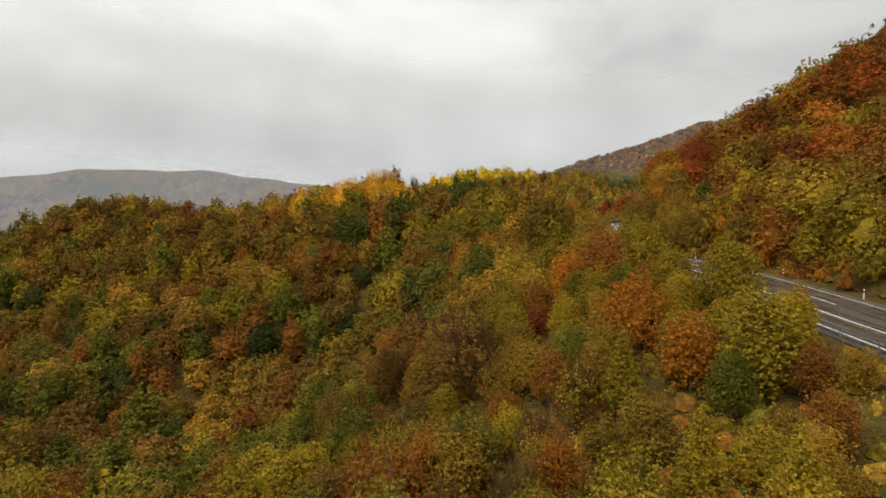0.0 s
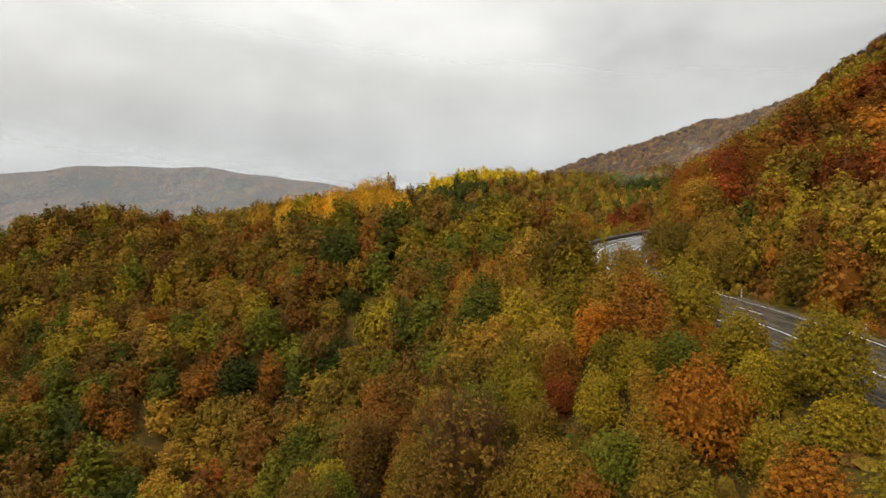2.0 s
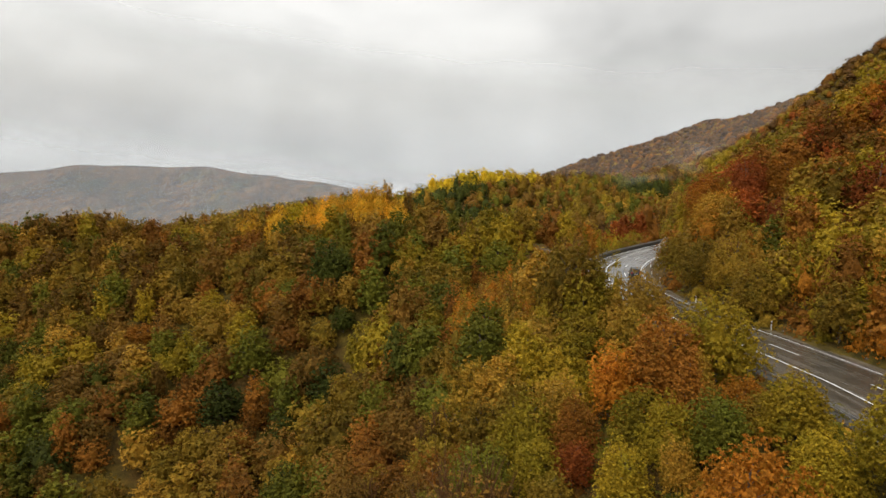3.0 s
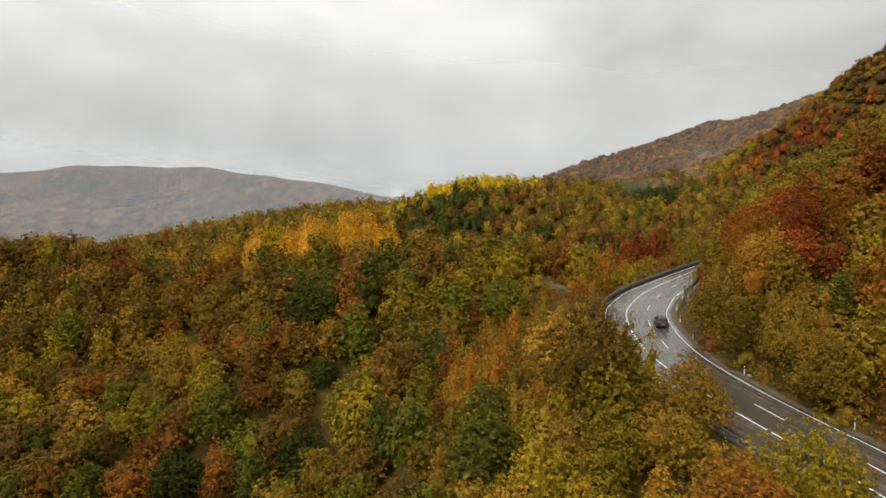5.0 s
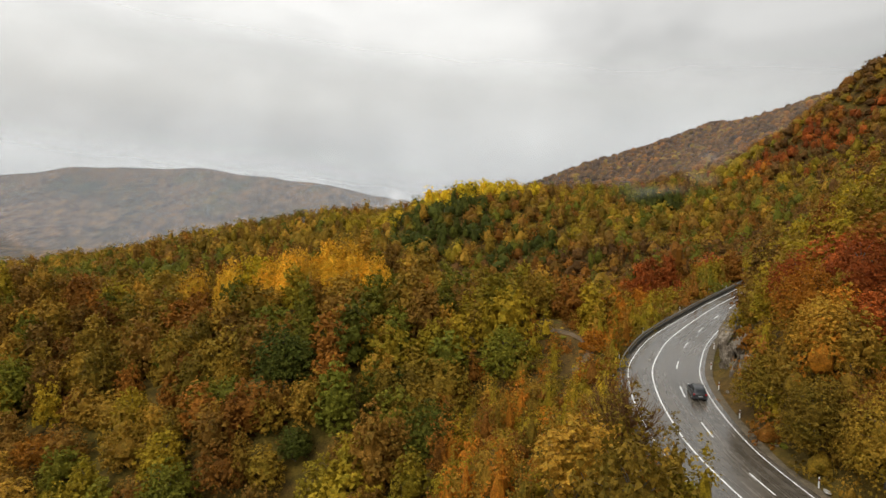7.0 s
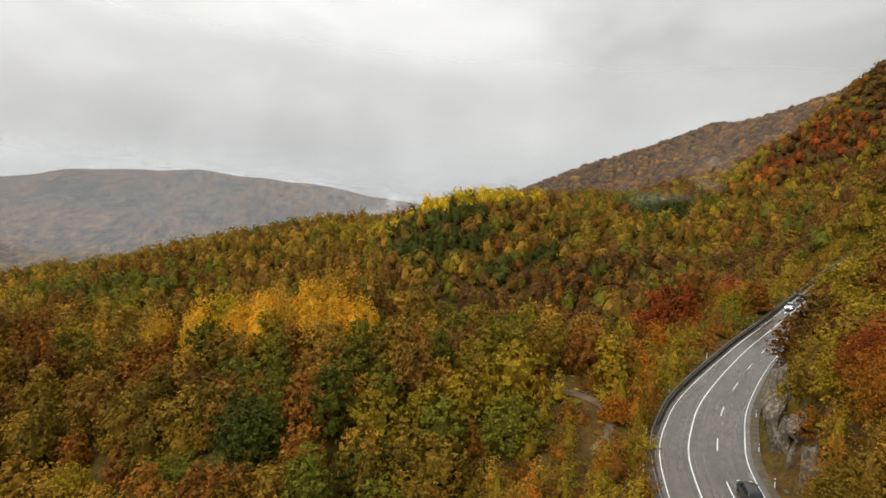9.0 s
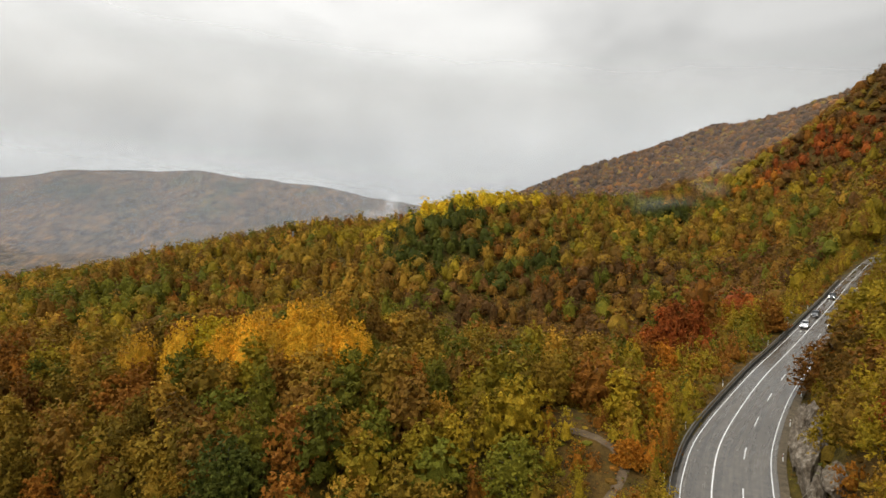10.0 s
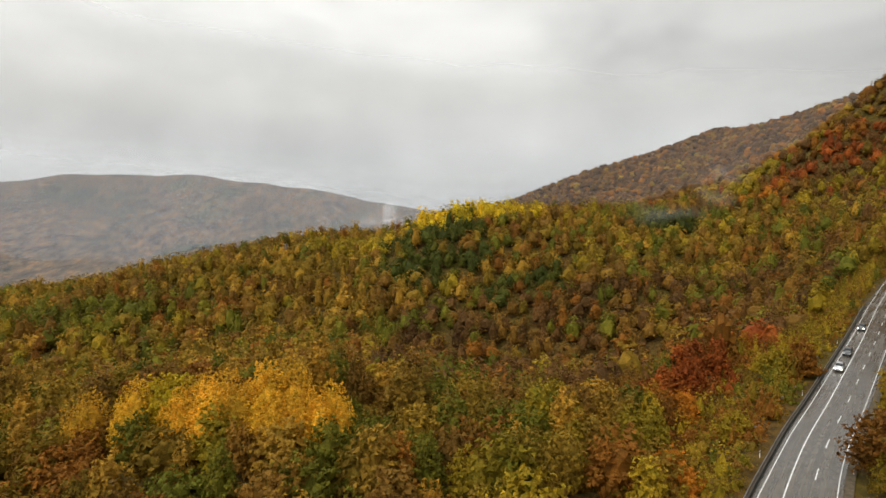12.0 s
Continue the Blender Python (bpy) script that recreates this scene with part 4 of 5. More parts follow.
def boulder(x, y, z, sx, sy, sz, seed, mat, name="boulder", label="grey rough boulder", category="boulder", level=3, turn=0.0, sharp=0.35):
    """A broken rock: a ball cut by flat planes, then roughened."""
    rng = np.random.default_rng(seed)
    bm = bmesh.new()
    bmesh.ops.create_icosphere(bm, subdivisions=level, radius=1.0)
    planes = [(Vector(rng.normal(size=3)).normalized(), rng.uniform(0.5, 0.85)) for _ in range(14)]
    for v in bm.verts:
        for n, d in planes:
            k = v.co.dot(n)
            if k > d:
                v.co -= n * (k - d)
        q = v.co * 2.2 + Vector((seed * 3.1, 0, 0))
        v.co += v.co.normalized() * (noise.noise(q) * sharp * 0.5 + noise.noise(q * 2.7) * sharp * 0.35 + abs(noise.noise(q * 5.3)) * sharp * 0.35)
        v.co = Vector((v.co.x * sx, v.co.y * sy, v.co.z * sz))
    ob = part(name, bm, mat)
    ob.matrix_world = pose(x, y, z, 0, 0, turn)
    return tagged(ob, label, category)


# the rock face where the road was cut round the spur
for k, (run, offset, lift, sx, sy, sz) in enumerate(((231, 10.2, 1.2, 1.6, 3.4, 3.6), (237, 9.8, 1.8, 1.7, 3.8, 4.4), (243, 9.3, 1.9, 1.7, 3.8, 4.4), (249, 8.9, 1.6, 1.5, 3.6, 3.8), (226, 10.8, 1.0, 1.3, 2.4, 2.6), (255, 8.6, 1.2, 1.3, 3.2, 3.0), (240, 11.2, 4.2, 1.6, 4.5, 2.6), (220, 11.0, 1.6, 1.4, 3.2, 4.2), (214, 11.4, 1.0, 1.2, 2.8, 3.0), (229, 11.8, 3.8, 1.6, 4.2, 2.6), (248, 10.6, 4.0, 1.5, 4.2, 2.4))):
    x, y, z, a = on_road(run, offset)
    boulder(x, y, z + lift, sx, sy, sz, 40 + k, rock, "rock_outcrop", "weathered grey and brown rock face of the road cutting", "rock", 4, math.degrees(a))
for k, (x, y, lift, s) in enumerate(((56.5, 84.5, 1.0, 2.6), (58.5, 88, 1.4, 2.2), (52.5, 81.5, 0.5, 1.6), (54.2, 74.5, 0.6, 1.5), (59.5, 82.0, 1.2, 1.7))):
    boulder(x, y, float(height([x], [y])[0]) + lift, s, s * 0.9, s * 1.15, 60 + k, rock, "rock_outcrop", "pale grey rock breaking through the wooded slope", "rock", 4)
x, y, z, a = on_road(193, 7.9)
boulder(x, y, z + 0.12, 0.75, 0.3, 0.22, 71, pale_stone, "stone_slab", "pale fallen stone slab on the verge", "stone", 2, math.degrees(a) + 75, 0.15)
for k in range(14):
    rng = np.random.default_rng(80 + k)
    x, y, z, a = on_road(264 + 9 * k * 0.9, -6.0 - rng.uniform(0, 1.2))
    boulder(x, y, float(height([x], [y])[0]) + 0.1, rng.uniform(0.4, 0.9), rng.uniform(0.4, 0.8), rng.uniform(0.3, 0.55), 90 + k, pale_stone, "stone_block", "pale stone block on the embankment below the road", "stone", 2)
for k in range(9):
    rng = np.random.default_rng(120 + k)
    x, y, z, a = on_road(140 + 12 * k + rng.uniform(-4, 4), 8.6 + rng.uniform(0, 0.5))
    boulder(x, y, z + 0.05, rng.uniform(0.2, 0.5), rng.uniform(0.2, 0.4), rng.uniform(0.15, 0.3), 140 + k, rock, "stone", "small fallen stone at the foot of the slope", "stone", 2)

# the dirt track below the bend
track_v = []
for k in range(len(TRACK)):
    x, y = TRACK[k]
    dx, dy = (TRACK[min(k + 1, 8)][i] - TRACK[max(k - 1, 0)][i] for i in (0, 1))
    n = math.hypot(dx, dy)
    for s in (-0.6, -0.2, 0.2, 0.6):
        px, py = x + dy / n * s, y - dx / n * s
        track_v.append((px, py, float(height([px], [py])[0]) + (0.07 if abs(s) < 0.5 else 0.03)))
track_f = [(4 * k + j, 4 * k + j + 1, 4 * k + j + 5, 4 * k + j + 4) for k in range(8) for j in range(3)]
tagged(new("dirt_track", fast_mesh("dirt_track", track_v, track_f, [dirt], soft=True)), "curving bare-earth track in a clearing below the road", "track", kind="structure")

# ---- cars ----
tyre_mat = surface("tyre_rubber", ((0.3, (0.015, 0.015, 0.015)), (0.7, (0.03, 0.03, 0.03))), 20, 0.8, 0, 0)
rim_mat = surface("rim_alloy", ((0.3, (0.45, 0.45, 0.46)), (0.7, (0.6, 0.6, 0.6))), 10, 0.3, 0.9, 0)
plate_mat = surface("number_plate", ((0.3, (0.7, 0.7, 0.7)), (0.7, (0.8, 0.8, 0.8))), 10, 0.4, 0, 0)
bar_mat = surface("plate_bar", ((0.3, (0.03, 0.03, 0.04)), (0.7, (0.05, 0.05, 0.06))), 10, 0.5, 0, 0)
trim_mat = surface("black_trim", ((0.3, (0.02, 0.02, 0.022)), (0.7, (0.035, 0.035, 0.037))), 12, 0.45, 0, 0)


def plain(name, colour, rough, metal=0.0, coat=0.0, glow=0.0):
    m, n, l, s = material(name)
    s.inputs["Base Color"].default_value = (*colour, 1)
    s.inputs["Roughness"].default_value, s.inputs["Metallic"].default_value, s.inputs["Coat Weight"].default_value = rough, metal, coat
    if glow:
        s.inputs["Emission Color"].default_value, s.inputs["Emission Strength"].default_value = (*colour, 1), glow
    return m


glass_mat = plain("car_glass", (0.02, 0.025, 0.028), 0.06, 0.0, 0.5)
tail_mat, head_mat = plain("tail_light", (0.35, 0.01, 0.01), 0.2, 0, 0.6), plain("head_light_lens", (0.85, 0.85, 0.8), 0.1, 0, 0.8)
lit_mat = plain("lit_headlight", (1.0, 0.96, 0.85), 0.2, 0, 0, 6.0)


def loft(sections):
    """A closed skin over rings of equally many points."""
    bm = bmesh.new()
    rings = [[bm.verts.new(p) for p in s] for s in sections]
    n = len(rings[0])
    for a, b in zip(rings, rings[1:]):
        for i in range(n):
            bm.faces.new((a[i], a[(i + 1) % n], b[(i + 1) % n], b[i]))
    bm.faces.new(rings[0][::-1])
    bm.faces.new(rings[-1])
    return bm


def car(run, offset, paint, label, forward=True, lit=False):
    """A hatchback, 4.2 m long, its nose along +y: lower body, cabin, glass, wheels, lights, mirrors, plates."""
    base = new("car")
    # half width, lower edge, upper edge at stations along the length
    body = [(-2.1, 0.70, 0.42, 0.72), (-2.04, 0.82, 0.26, 0.96), (-1.6, 0.87, 0.22, 1.02), (-0.6, 0.88, 0.20, 1.00), (0.5, 0.88, 0.20, 0.98), (1.2, 0.86, 0.21, 0.92), (1.85, 0.80, 0.24, 0.80), (2.06, 0.66, 0.34, 0.62), (2.1, 0.55, 0.4, 0.54)]
    ring = lambda y, w, lo, hi: [(-w * 0.93, y, lo), (-w, y, lo + 0.14), (-w, y, (lo + hi) / 2), (-w * 0.97, y, hi - 0.07), (-w * 0.86, y, hi), (w * 0.86, y, hi), (w * 0.97, y, hi - 0.07), (w, y, (lo + hi) / 2), (w, y, lo + 0.14), (w * 0.93, y, lo)]
    shell = part("body", loft([ring(*s) for s in body]), paint, base, "", True)
    cabin = [(-1.98, 0.66, 0.96, 1.02), (-1.72, 0.68, 0.98, 1.42), (-1.3, 0.68, 0.98, 1.50), (-0.4, 0.68, 0.98, 1.53), (0.15, 0.68, 0.97, 1.47), (0.98, 0.70, 0.95, 1.0)]
    cring = lambda y, w, lo, hi: [(-w * 1.12, y, lo - 0.03), (-w * 1.02, y, lo + (hi - lo) * 0.6), (-w * 0.86, y, hi - 0.03), (-w * 0.7, y, hi), (w * 0.7, y, hi), (w * 0.86, y, hi - 0.03), (w * 1.02, y, lo + (hi - lo) * 0.6), (w * 1.12, y, lo - 0.03)]
    part("cabin", loft([cring(*s) for s in cabin]), paint, base, "", True)

    def pane(name, pts, lab="dark tinted glass"):
        bm = bmesh.new()
        f = bm.faces.new([bm.verts.new(p) for p in pts])
        bmesh.ops.solidify(bm, geom=[f], thickness=0.012)
        return part(name, bm, glass_mat, base, lab)
    pane("windscreen", [(-0.68, 0.93, 1.03), (0.68, 0.93, 1.03), (0.57, 0.22, 1.46), (-0.57, 0.22, 1.46)])
    pane("rear_window", [(0.60, -1.99, 1.07), (-0.60, -1.99, 1.07), (-0.53, -1.765, 1.40), (0.53, -1.765, 1.40)])
    for s in (-1, 1):
        for y0, y1 in ((-1.62, -0.98), (-0.92, -0.12), (-0.06, 0.60)):
            top = 1.43 if y1 < 0.5 else 1.22
            low = 1.02
            pane("side_window", [(s * 0.785, y0, low), (s * 0.78, y1, low), (s * 0.655, y1 - (0.05 if top > 1.3 else 0.32), 1.40), (s * 0.655, y0 + 0.04, 1.43)])
        part("mirror", box(s * 0.86 - 0.09, 0.62, 0.98, s * 0.86 + 0.09, 0.78, 1.12, 0.03), paint, base)
        bm = box(s * 0.68 - 0.13, -2.09, 0.72, s * 0.68 + 0.13, -1.95, 0.94, 0.02)
        part("tail_light", bm, tail_mat, base, "red tail light")
        part("headlight", box(s * 0.60 - 0.17, 1.84, 0.60, s * 0.60 + 0.17, 2.06, 0.76, 0.03), lit_mat if lit else head_mat, base, "lit headlight" if lit else "clear headlight")
        for y in (-1.28, 1.30):
            bm = bmesh.new()
            bmesh.ops.create_cone(bm, cap_ends=True, segments=24, radius1=0.315, radius2=0.315, depth=0.2)
            bmesh.ops.bevel(bm, geom=[e for e in bm.edges if abs(e.verts[0].co.z - e.verts[1].co.z) < 1e-5], offset=0.03, segments=2, affect="EDGES")
            bmesh.ops.rotate(bm, matrix=Matrix.Rotation(math.pi / 2, 3, "Y"), verts=bm.verts)
            wheel = part("wheel", bm, tyre_mat, base, "black tyre")
            wheel.location = (s * 0.80, y, 0.315)
            bm = bmesh.new()
            bmesh.ops.create_cone(bm, cap_ends=True, segments=20, radius1=0.21, radius2=0.17, depth=0.03)
            bmesh.ops.rotate(bm, matrix=Matrix.Rotation(s * math.pi / 2, 3, "Y"), verts=bm.verts)
            rim = part("rim", bm, rim_mat, wheel, "silver alloy rim")
            rim.location = (s * 0.105, 0, 0)
    part("bumper", box(-0.84, -2.16, 0.28, 0.84, -1.98, 0.52, 0.05), trim_mat, base, "black plastic bumper")
    part("grille", box(-0.42, 2.05, 0.44, 0.42, 2.12, 0.60, 0.02), trim_mat, base, "black grille")
    for y, z in ((-2.175, 0.62), (2.13, 0.38)):
        plate = part("number_plate", box(-0.26, y - 0.012, z - 0.06, 0.26, y + 0.012, z + 0.06, 0.006), plate_mat, base, "white number plate")
        part("plate_bar", box(-0.2, y + (0.012 if y > 0 else -0.018), z - 0.03, 0.2, y + (0.018 if y > 0 else -0.012), z + 0.03), bar_mat, plate, "dark bar in place of the number")
    x, y, z, a = on_road(run, offset)
    base.matrix_world = pose(x, y, z, 0, 0, math.degrees(a) + (0 if forward else 180)) @ pose(0, 0, 0, 2.0 if forward else -2.0)
    return tagged(base, label, "car", "cars on the road")


black_paint, silver_paint, grey_paint = plain("black_car_paint", (0.008, 0.009, 0.010), 0.3, 0.0, 0.25), plain("silver_car_paint", (0.55, 0.56, 0.57), 0.3, 0.7, 1.0), plain("dark_grey_car_paint", (0.05, 0.055, 0.06), 0.28, 0.5, 1.0)
car(218, 4.75, black_paint, "black hatchback driving uphill on the wet road")
car(322, -1.15, silver_paint, "silver car with lit headlights coming downhill", False, True)
car(336, -1.15, grey_paint, "dark grey car coming downhill behind the silver car", False)
car(365, -1.15, grey_paint, "dark grey car with lit headlights farther up the road", False, True)

mist_wisp(-66, 900, 38, 17, 26, "white wisp of mist rising behind the spur", 0.42)
mist_wisp(-90, 910, 28, 34, 14, "faint wisp of mist over the far valley", 0.16)
mist_wisp(150, 470, 48, 34, 12, "thin grey wisp of mist drifting over the treetops", 0.06)
mist_wisp(196, 500, 58, 18, 14, "thin grey wisp of mist over the dark trees", 0.07)
mist_wisp(236, 560, 74, 20, 12, "thin grey wisp of mist on the wooded mountainside", 0.09)


def mast(x, y, tall):
    """A slim lattice mast with two cross-arms."""
    z = float(height([x], [y])[0])
    base = new("transmission_mast")
    base.matrix_world = pose(x, y, z - 0.2, 0, 0, 25)

    def bar(name, a, b, r):
        bm = bmesh.new()
        a, b = Vector(a), Vector(b)
        m = Matrix.Translation((a + b) / 2) @ (b - a).to_track_quat("Z", "Y").to_matrix().to_4x4()
        bmesh.ops.create_cone(bm, cap_ends=True, segments=6, radius1=r, radius2=r, depth=(b - a).length, matrix=m)
        part(name, bm, steel, base)
    for sx in (-1, 1):
        for sy in (-1, 1):
            bar("leg", (sx * 1.1, sy * 1.1, 0), (sx * 0.3, sy * 0.3, tall), 0.13)
    for k in range(7):
        z0, z1 = tall * k / 7, tall * (k + 1) / 7
        w0, w1 = 1.1 - 0.8 * k / 7, 1.1 - 0.8 * (k + 1) / 7
        for sy in (-1, 1):
            bar("brace", (-w0, sy * w0, z0), (w1, sy * w1, z1), 0.07)
    for k, w in ((0.86, 2.2), (0.97, 1.6)):
        bar("cross_arm", (-w, 0, tall * k), (w, 0, tall * k), 0.12)
    return tagged(base, "slim pale steel lattice mast on the crest of the spur", "mast")


mast(-101, 490, 15.0)

# ---- the forest ----

SLOPE_TREES = (
    (2.7, 59.6, 11.0, 9.5, "brown", "bare"),
    (6.9, 34.9, 5.6, 4.3, "orange", "loose"),
    (18.1, 42.0, 6.8, 5.6, "orange", "loose"),
    (21.4, 39.1, 8.2, 6.6, "yellow_green", "tall"),
    (24.4, 41.1, 6.2, 5.1, "yellow_green", "round"),
    (26.2, 53.6, 7.6, 6.3, "yellow_green", "round"),
    (19.5, 70.5, 8.9, 8.1, "rust", "round"),
    (24.0, 71.9, 9.1, 9.1, "yellow_green", "broad"),
    (10.4, 64.6, 4.3, 3.9, "red", "loose"),
    (7.7, 65.5, 6.2, 5.2, "yellow_green", "round"),
    (0.7, 47.0, 5.1, 6.4, "tan", "bush"),
    (3.7, 45.7, 2.4, 3.4, "red", "bush"),
    (26.7, 43.8, 4.9, 3.3, "tan", "loose"),
    (24.9, 34.3, 3.3, 2.7, "tan", "loose"),
    (18.9, 59.7, 6.2, 5.2, "green", "round"),
    (23.0, 58.6, 6.6, 5.5, "yellow_green", "round"),
    (15.9, 59.1, 4.8, 3.0, "tan", "loose"),
    (12.0, 51.8, 5.8, 5.8, "green", "round"),
    (13.8, 51.0, 2.3, 2.1, "orange", "loose"),
    (23.1, 36.0, 4.4, 3.4, "rust", "loose"),
    (12.9, 35.7, 5.1, 5.1, "olive", "loose"),
    (15.8, 93.0, 11.0, 9.5, "olive", "broad"),
    (5.4, 92.1, 8.0, 8.0, "green", "round"),
    (18.9, 28.7, 3.9, 2.8, "tan", "loose"),
)

GULLY_TREES = (
    (-31.9, 108.7, 10.0, 9.5, "tan", "round"),
    (-31.1, 111.9, 8.9, 8.1, "rust", "round"),
    (-33.3, 96.7, 6.6, 7.3, "red", "bush"),
    (-42.1, 99.4, 7.0, 7.7, "tan", "round"),
    (-43.6, 108.1, 6.5, 6.5, "tan", "round"),
    (-19.2, 57.8, 6.9, 7.7, "yellow_green", "round"),
    (-54.2, 102.9, 13.0, 9.5, "green", "cone"),
    (-40.5, 70.6, 11.1, 9.3, "green", "cone"),
    (-57.8, 86.6, 10.2, 8.5, "green", "cone"),
    (-77.1, 114.0, 9.9, 8.2, "tan", "tall"),
    (-37.5, 122.5, 9.0, 9.5, "dark_green", "round"),
    (-10.8, 71.3, 7.8, 6.5, "yellow_green", "round"),
    (-20.4, 104.5, 5.8, 5.8, "tan", "bush"),
    (-12.6, 73.5, 3.0, 3.0, "orange", "bush"),
    (-66.1, 94.9, 9.0, 9.5, "brown", "broad"),
    (-23.0, 145.4, 11.0, 9.5, "dark_green", "round"),
    (-18.9, 122.2, 8.7, 9.5, "dark_green", "broad"),
    (-34.4, 129.4, 11.0, 9.2, "green", "round"),
    (-61.9, 143.7, 7.0, 9.5, "orange", "broad"),
    (-87.1, 151.4, 7.0, 9.5, "green", "bush"),
    (-106.8, 152.1, 10.0, 9.5, "dark_green", "round"),
    (-50.4, 121.5, 9.2, 6.5, "dark_green", "cone"),
    (-10.7, 117.8, 3.1, 3.5, "orange", "bush"),
    (-6.6, 115.0, 3.6, 4.5, "yellow_green", "bush"),
)

BEND_TREES = (
    (-6.8, 112.4, 5.4, 6.0, "orange", "bush"),
    (-4.1, 113.1, 3.6, 4.5, "orange", "bush"),
    (6.3, 97.2, 7.6, 7.3, "green", "round"),
    (0.5, 99.4, 5.4, 6.8, "olive", "bush"),
    (23.3, 88.0, 7.8, 7.8, "tan", "broad"),
    (19.2, 92.7, 6.2, 4.4, "yellow_green", "tall"),
    (16.6, 88.7, 6.1, 6.7, "yellow_green", "bush"),
    (26.5, 144.9, 4.1, 5.2, "orange", "bush"),
    (19.6, 108.0, 9.0, 9.0, "olive", "bare"),
    (14.0, 101.9, 8.9, 8.1, "tan", "loose"),
    (63.5, 416.6, 12.0, 9.5, "olive", "round"),
    (12.4, 144.9, 9.1, 9.1, "green", "round"),
    (-4.4, 141.7, 6.5, 5.9, "dark_green", "cone"),
    (-22.2, 145.0, 10.0, 9.5, "dark_green", "broad"),
    (-31.8, 151.4, 4.5, 4.5, "tan", "round"),
    (-48.7, 148.3, 8.4, 7.0, "yellow_green", "round"),
    (-49.6, 135.8, 8.5, 6.5, "yellow_green", "cone"),
    (-38.1, 135.1, 9.9, 8.3, "yellow_green", "round"),
    (-18.5, 134.2, 5.7, 5.7, "dark_green", "round"),
    (6.6, 129.1, 2.1, 2.6, "orange", "bush"),
    (10.0, 133.4, 3.6, 4.5, "tan", "bush"),
    (14.9, 133.6, 4.4, 5.4, "tan", "bush"),
    (3.0, 114.1, 3.1, 4.4, "yellow_green", "bush"),
    (1.6, 111.6, 3.4, 4.3, "rust", "bush"),
)

UPHILL_TREES = (
    (45.2, 121.0, 9.0, 7.6, "orange", "broad"),
    (63.5, 165.5, 9.4, 9.4, "rust", "round"),
    (51.3, 121.9, 9.0, 9.0, "red", "broad"),
    (42.6, 114.0, 8.8, 8.0, "tan", "round"),
    (48.0, 114.9, 6.7, 6.7, "red", "round"),
    (56.8, 118.9, 8.2, 8.2, "orange", "broad"),
    (45.5, 103.0, 7.2, 5.1, "green", "tall"),
    (38.4, 108.1, 8.1, 7.4, "olive", "round"),
    (39.6, 100.8, 8.3, 7.6, "olive", "broad"),
    (38.7, 118.2, 7.4, 7.4, "olive", "round"),
    (45.3, 108.1, 4.2, 3.8, "orange", "loose"),
    (43.0, 81.2, 6.4, 3.5, "yellow_green", "cone"),
    (44.3, 70.1, 6.7, 4.8, "yellow_green", "cone"),
    (41.6, 82.3, 7.3, 6.1, "olive", "round"),
    (39.3, 93.2, 8.4, 7.7, "olive", "round"),
    (50.0, 94.0, 6.8, 3.1, "yellow_green", "cone"),
    (61.2, 104.5, 9.3, 9.3, "red", "broad"),
    (65.6, 99.2, 9.2, 9.2, "red", "broad"),
    (60.6, 112.7, 8.6, 8.6, "rust", "broad"),
    (44.0, 112.0, 7.5, 6.6, "tan", "round"),
    (47.0, 126.4, 8.4, 7.4, "red", "broad"),
    (44.8, 128.6, 6.2, 5.6, "yellow_green", "round"),
    (48.1, 140.8, 4.6, 5.8, "yellow_green", "bush"),
    (70.9, 174.4, 5.5, 5.5, "brown", "bush"),
)

GROVE_TREES = (
    (-50.9, 179.5, 12.2, 7.8, "gold", "plume"),
    (-43.3, 179.1, 12.5, 8.1, "gold", "plume"),
    (-39.0, 180.6, 12.5, 8.1, "lemon", "plume"),
    (-46.9, 183.3, 5.5, 4.6, "orange", "plume"),
    (-29.0, 174.4, 11.2, 7.5, "gold", "plume"),
    (-24.0, 171.6, 10.8, 7.2, "gold", "plume"),
    (-19.7, 170.9, 12.3, 8.2, "gold", "plume"),
    (-16.1, 170.8, 12.5, 8.1, "gold", "plume"),
    (-13.5, 171.0, 9.8, 7.0, "gold", "plume"),
    (-34.6, 176.8, 10.3, 7.9, "gold", "plume"),
    (-36.8, 180.5, 11.7, 8.0, "lemon", "plume"),
    (-31.9, 178.0, 11.2, 7.6, "gold", "plume"),
    (-26.4, 175.0, 11.5, 7.6, "gold", "plume"),
    (-21.8, 174.5, 12.2, 8.0, "gold", "plume"),
    (-17.9, 174.0, 12.6, 8.2, "gold", "plume"),
    (-11.0, 172.6, 9.5, 6.8, "gold", "plume"),
    (-5.2, 168.9, 9.0, 8.2, "green", "broad"),
    (-8.7, 176.0, 6.3, 4.9, "green", "round"),
    (48.0, 205.5, 8.0, 10.5, "orange", "bush"),
    (52.5, 202.0, 7.0, 8.0, "orange", "bush"),
    (44.6, 212.0, 8.0, 9.0, "rust", "bush"),
    (29.5, 176.0, 6.5, 4.5, "pale", "loose"),
    (84.5, 244.5, 8.5, 10.5, "orange", "bush"),
    (78.0, 240.0, 7.0, 8.5, "orange", "bush"),
    (58.5, 214.0, 9.5, 9.5, "red", "bush"),
    (66.0, 225.0, 9.0, 9.5, "rust", "bush"),
    (78.9, 208.6, 9.0, 9.5, "rust", "bush"),
    (74.9, 209.3, 8.0, 9.5, "yellow_green", "bush"),
    (52.2, 182.0, 5.5, 7.9, "yellow_green", "bush"),
    (169.4, 337.8, 9.0, 9.5, "yellow_green", "round"),
)

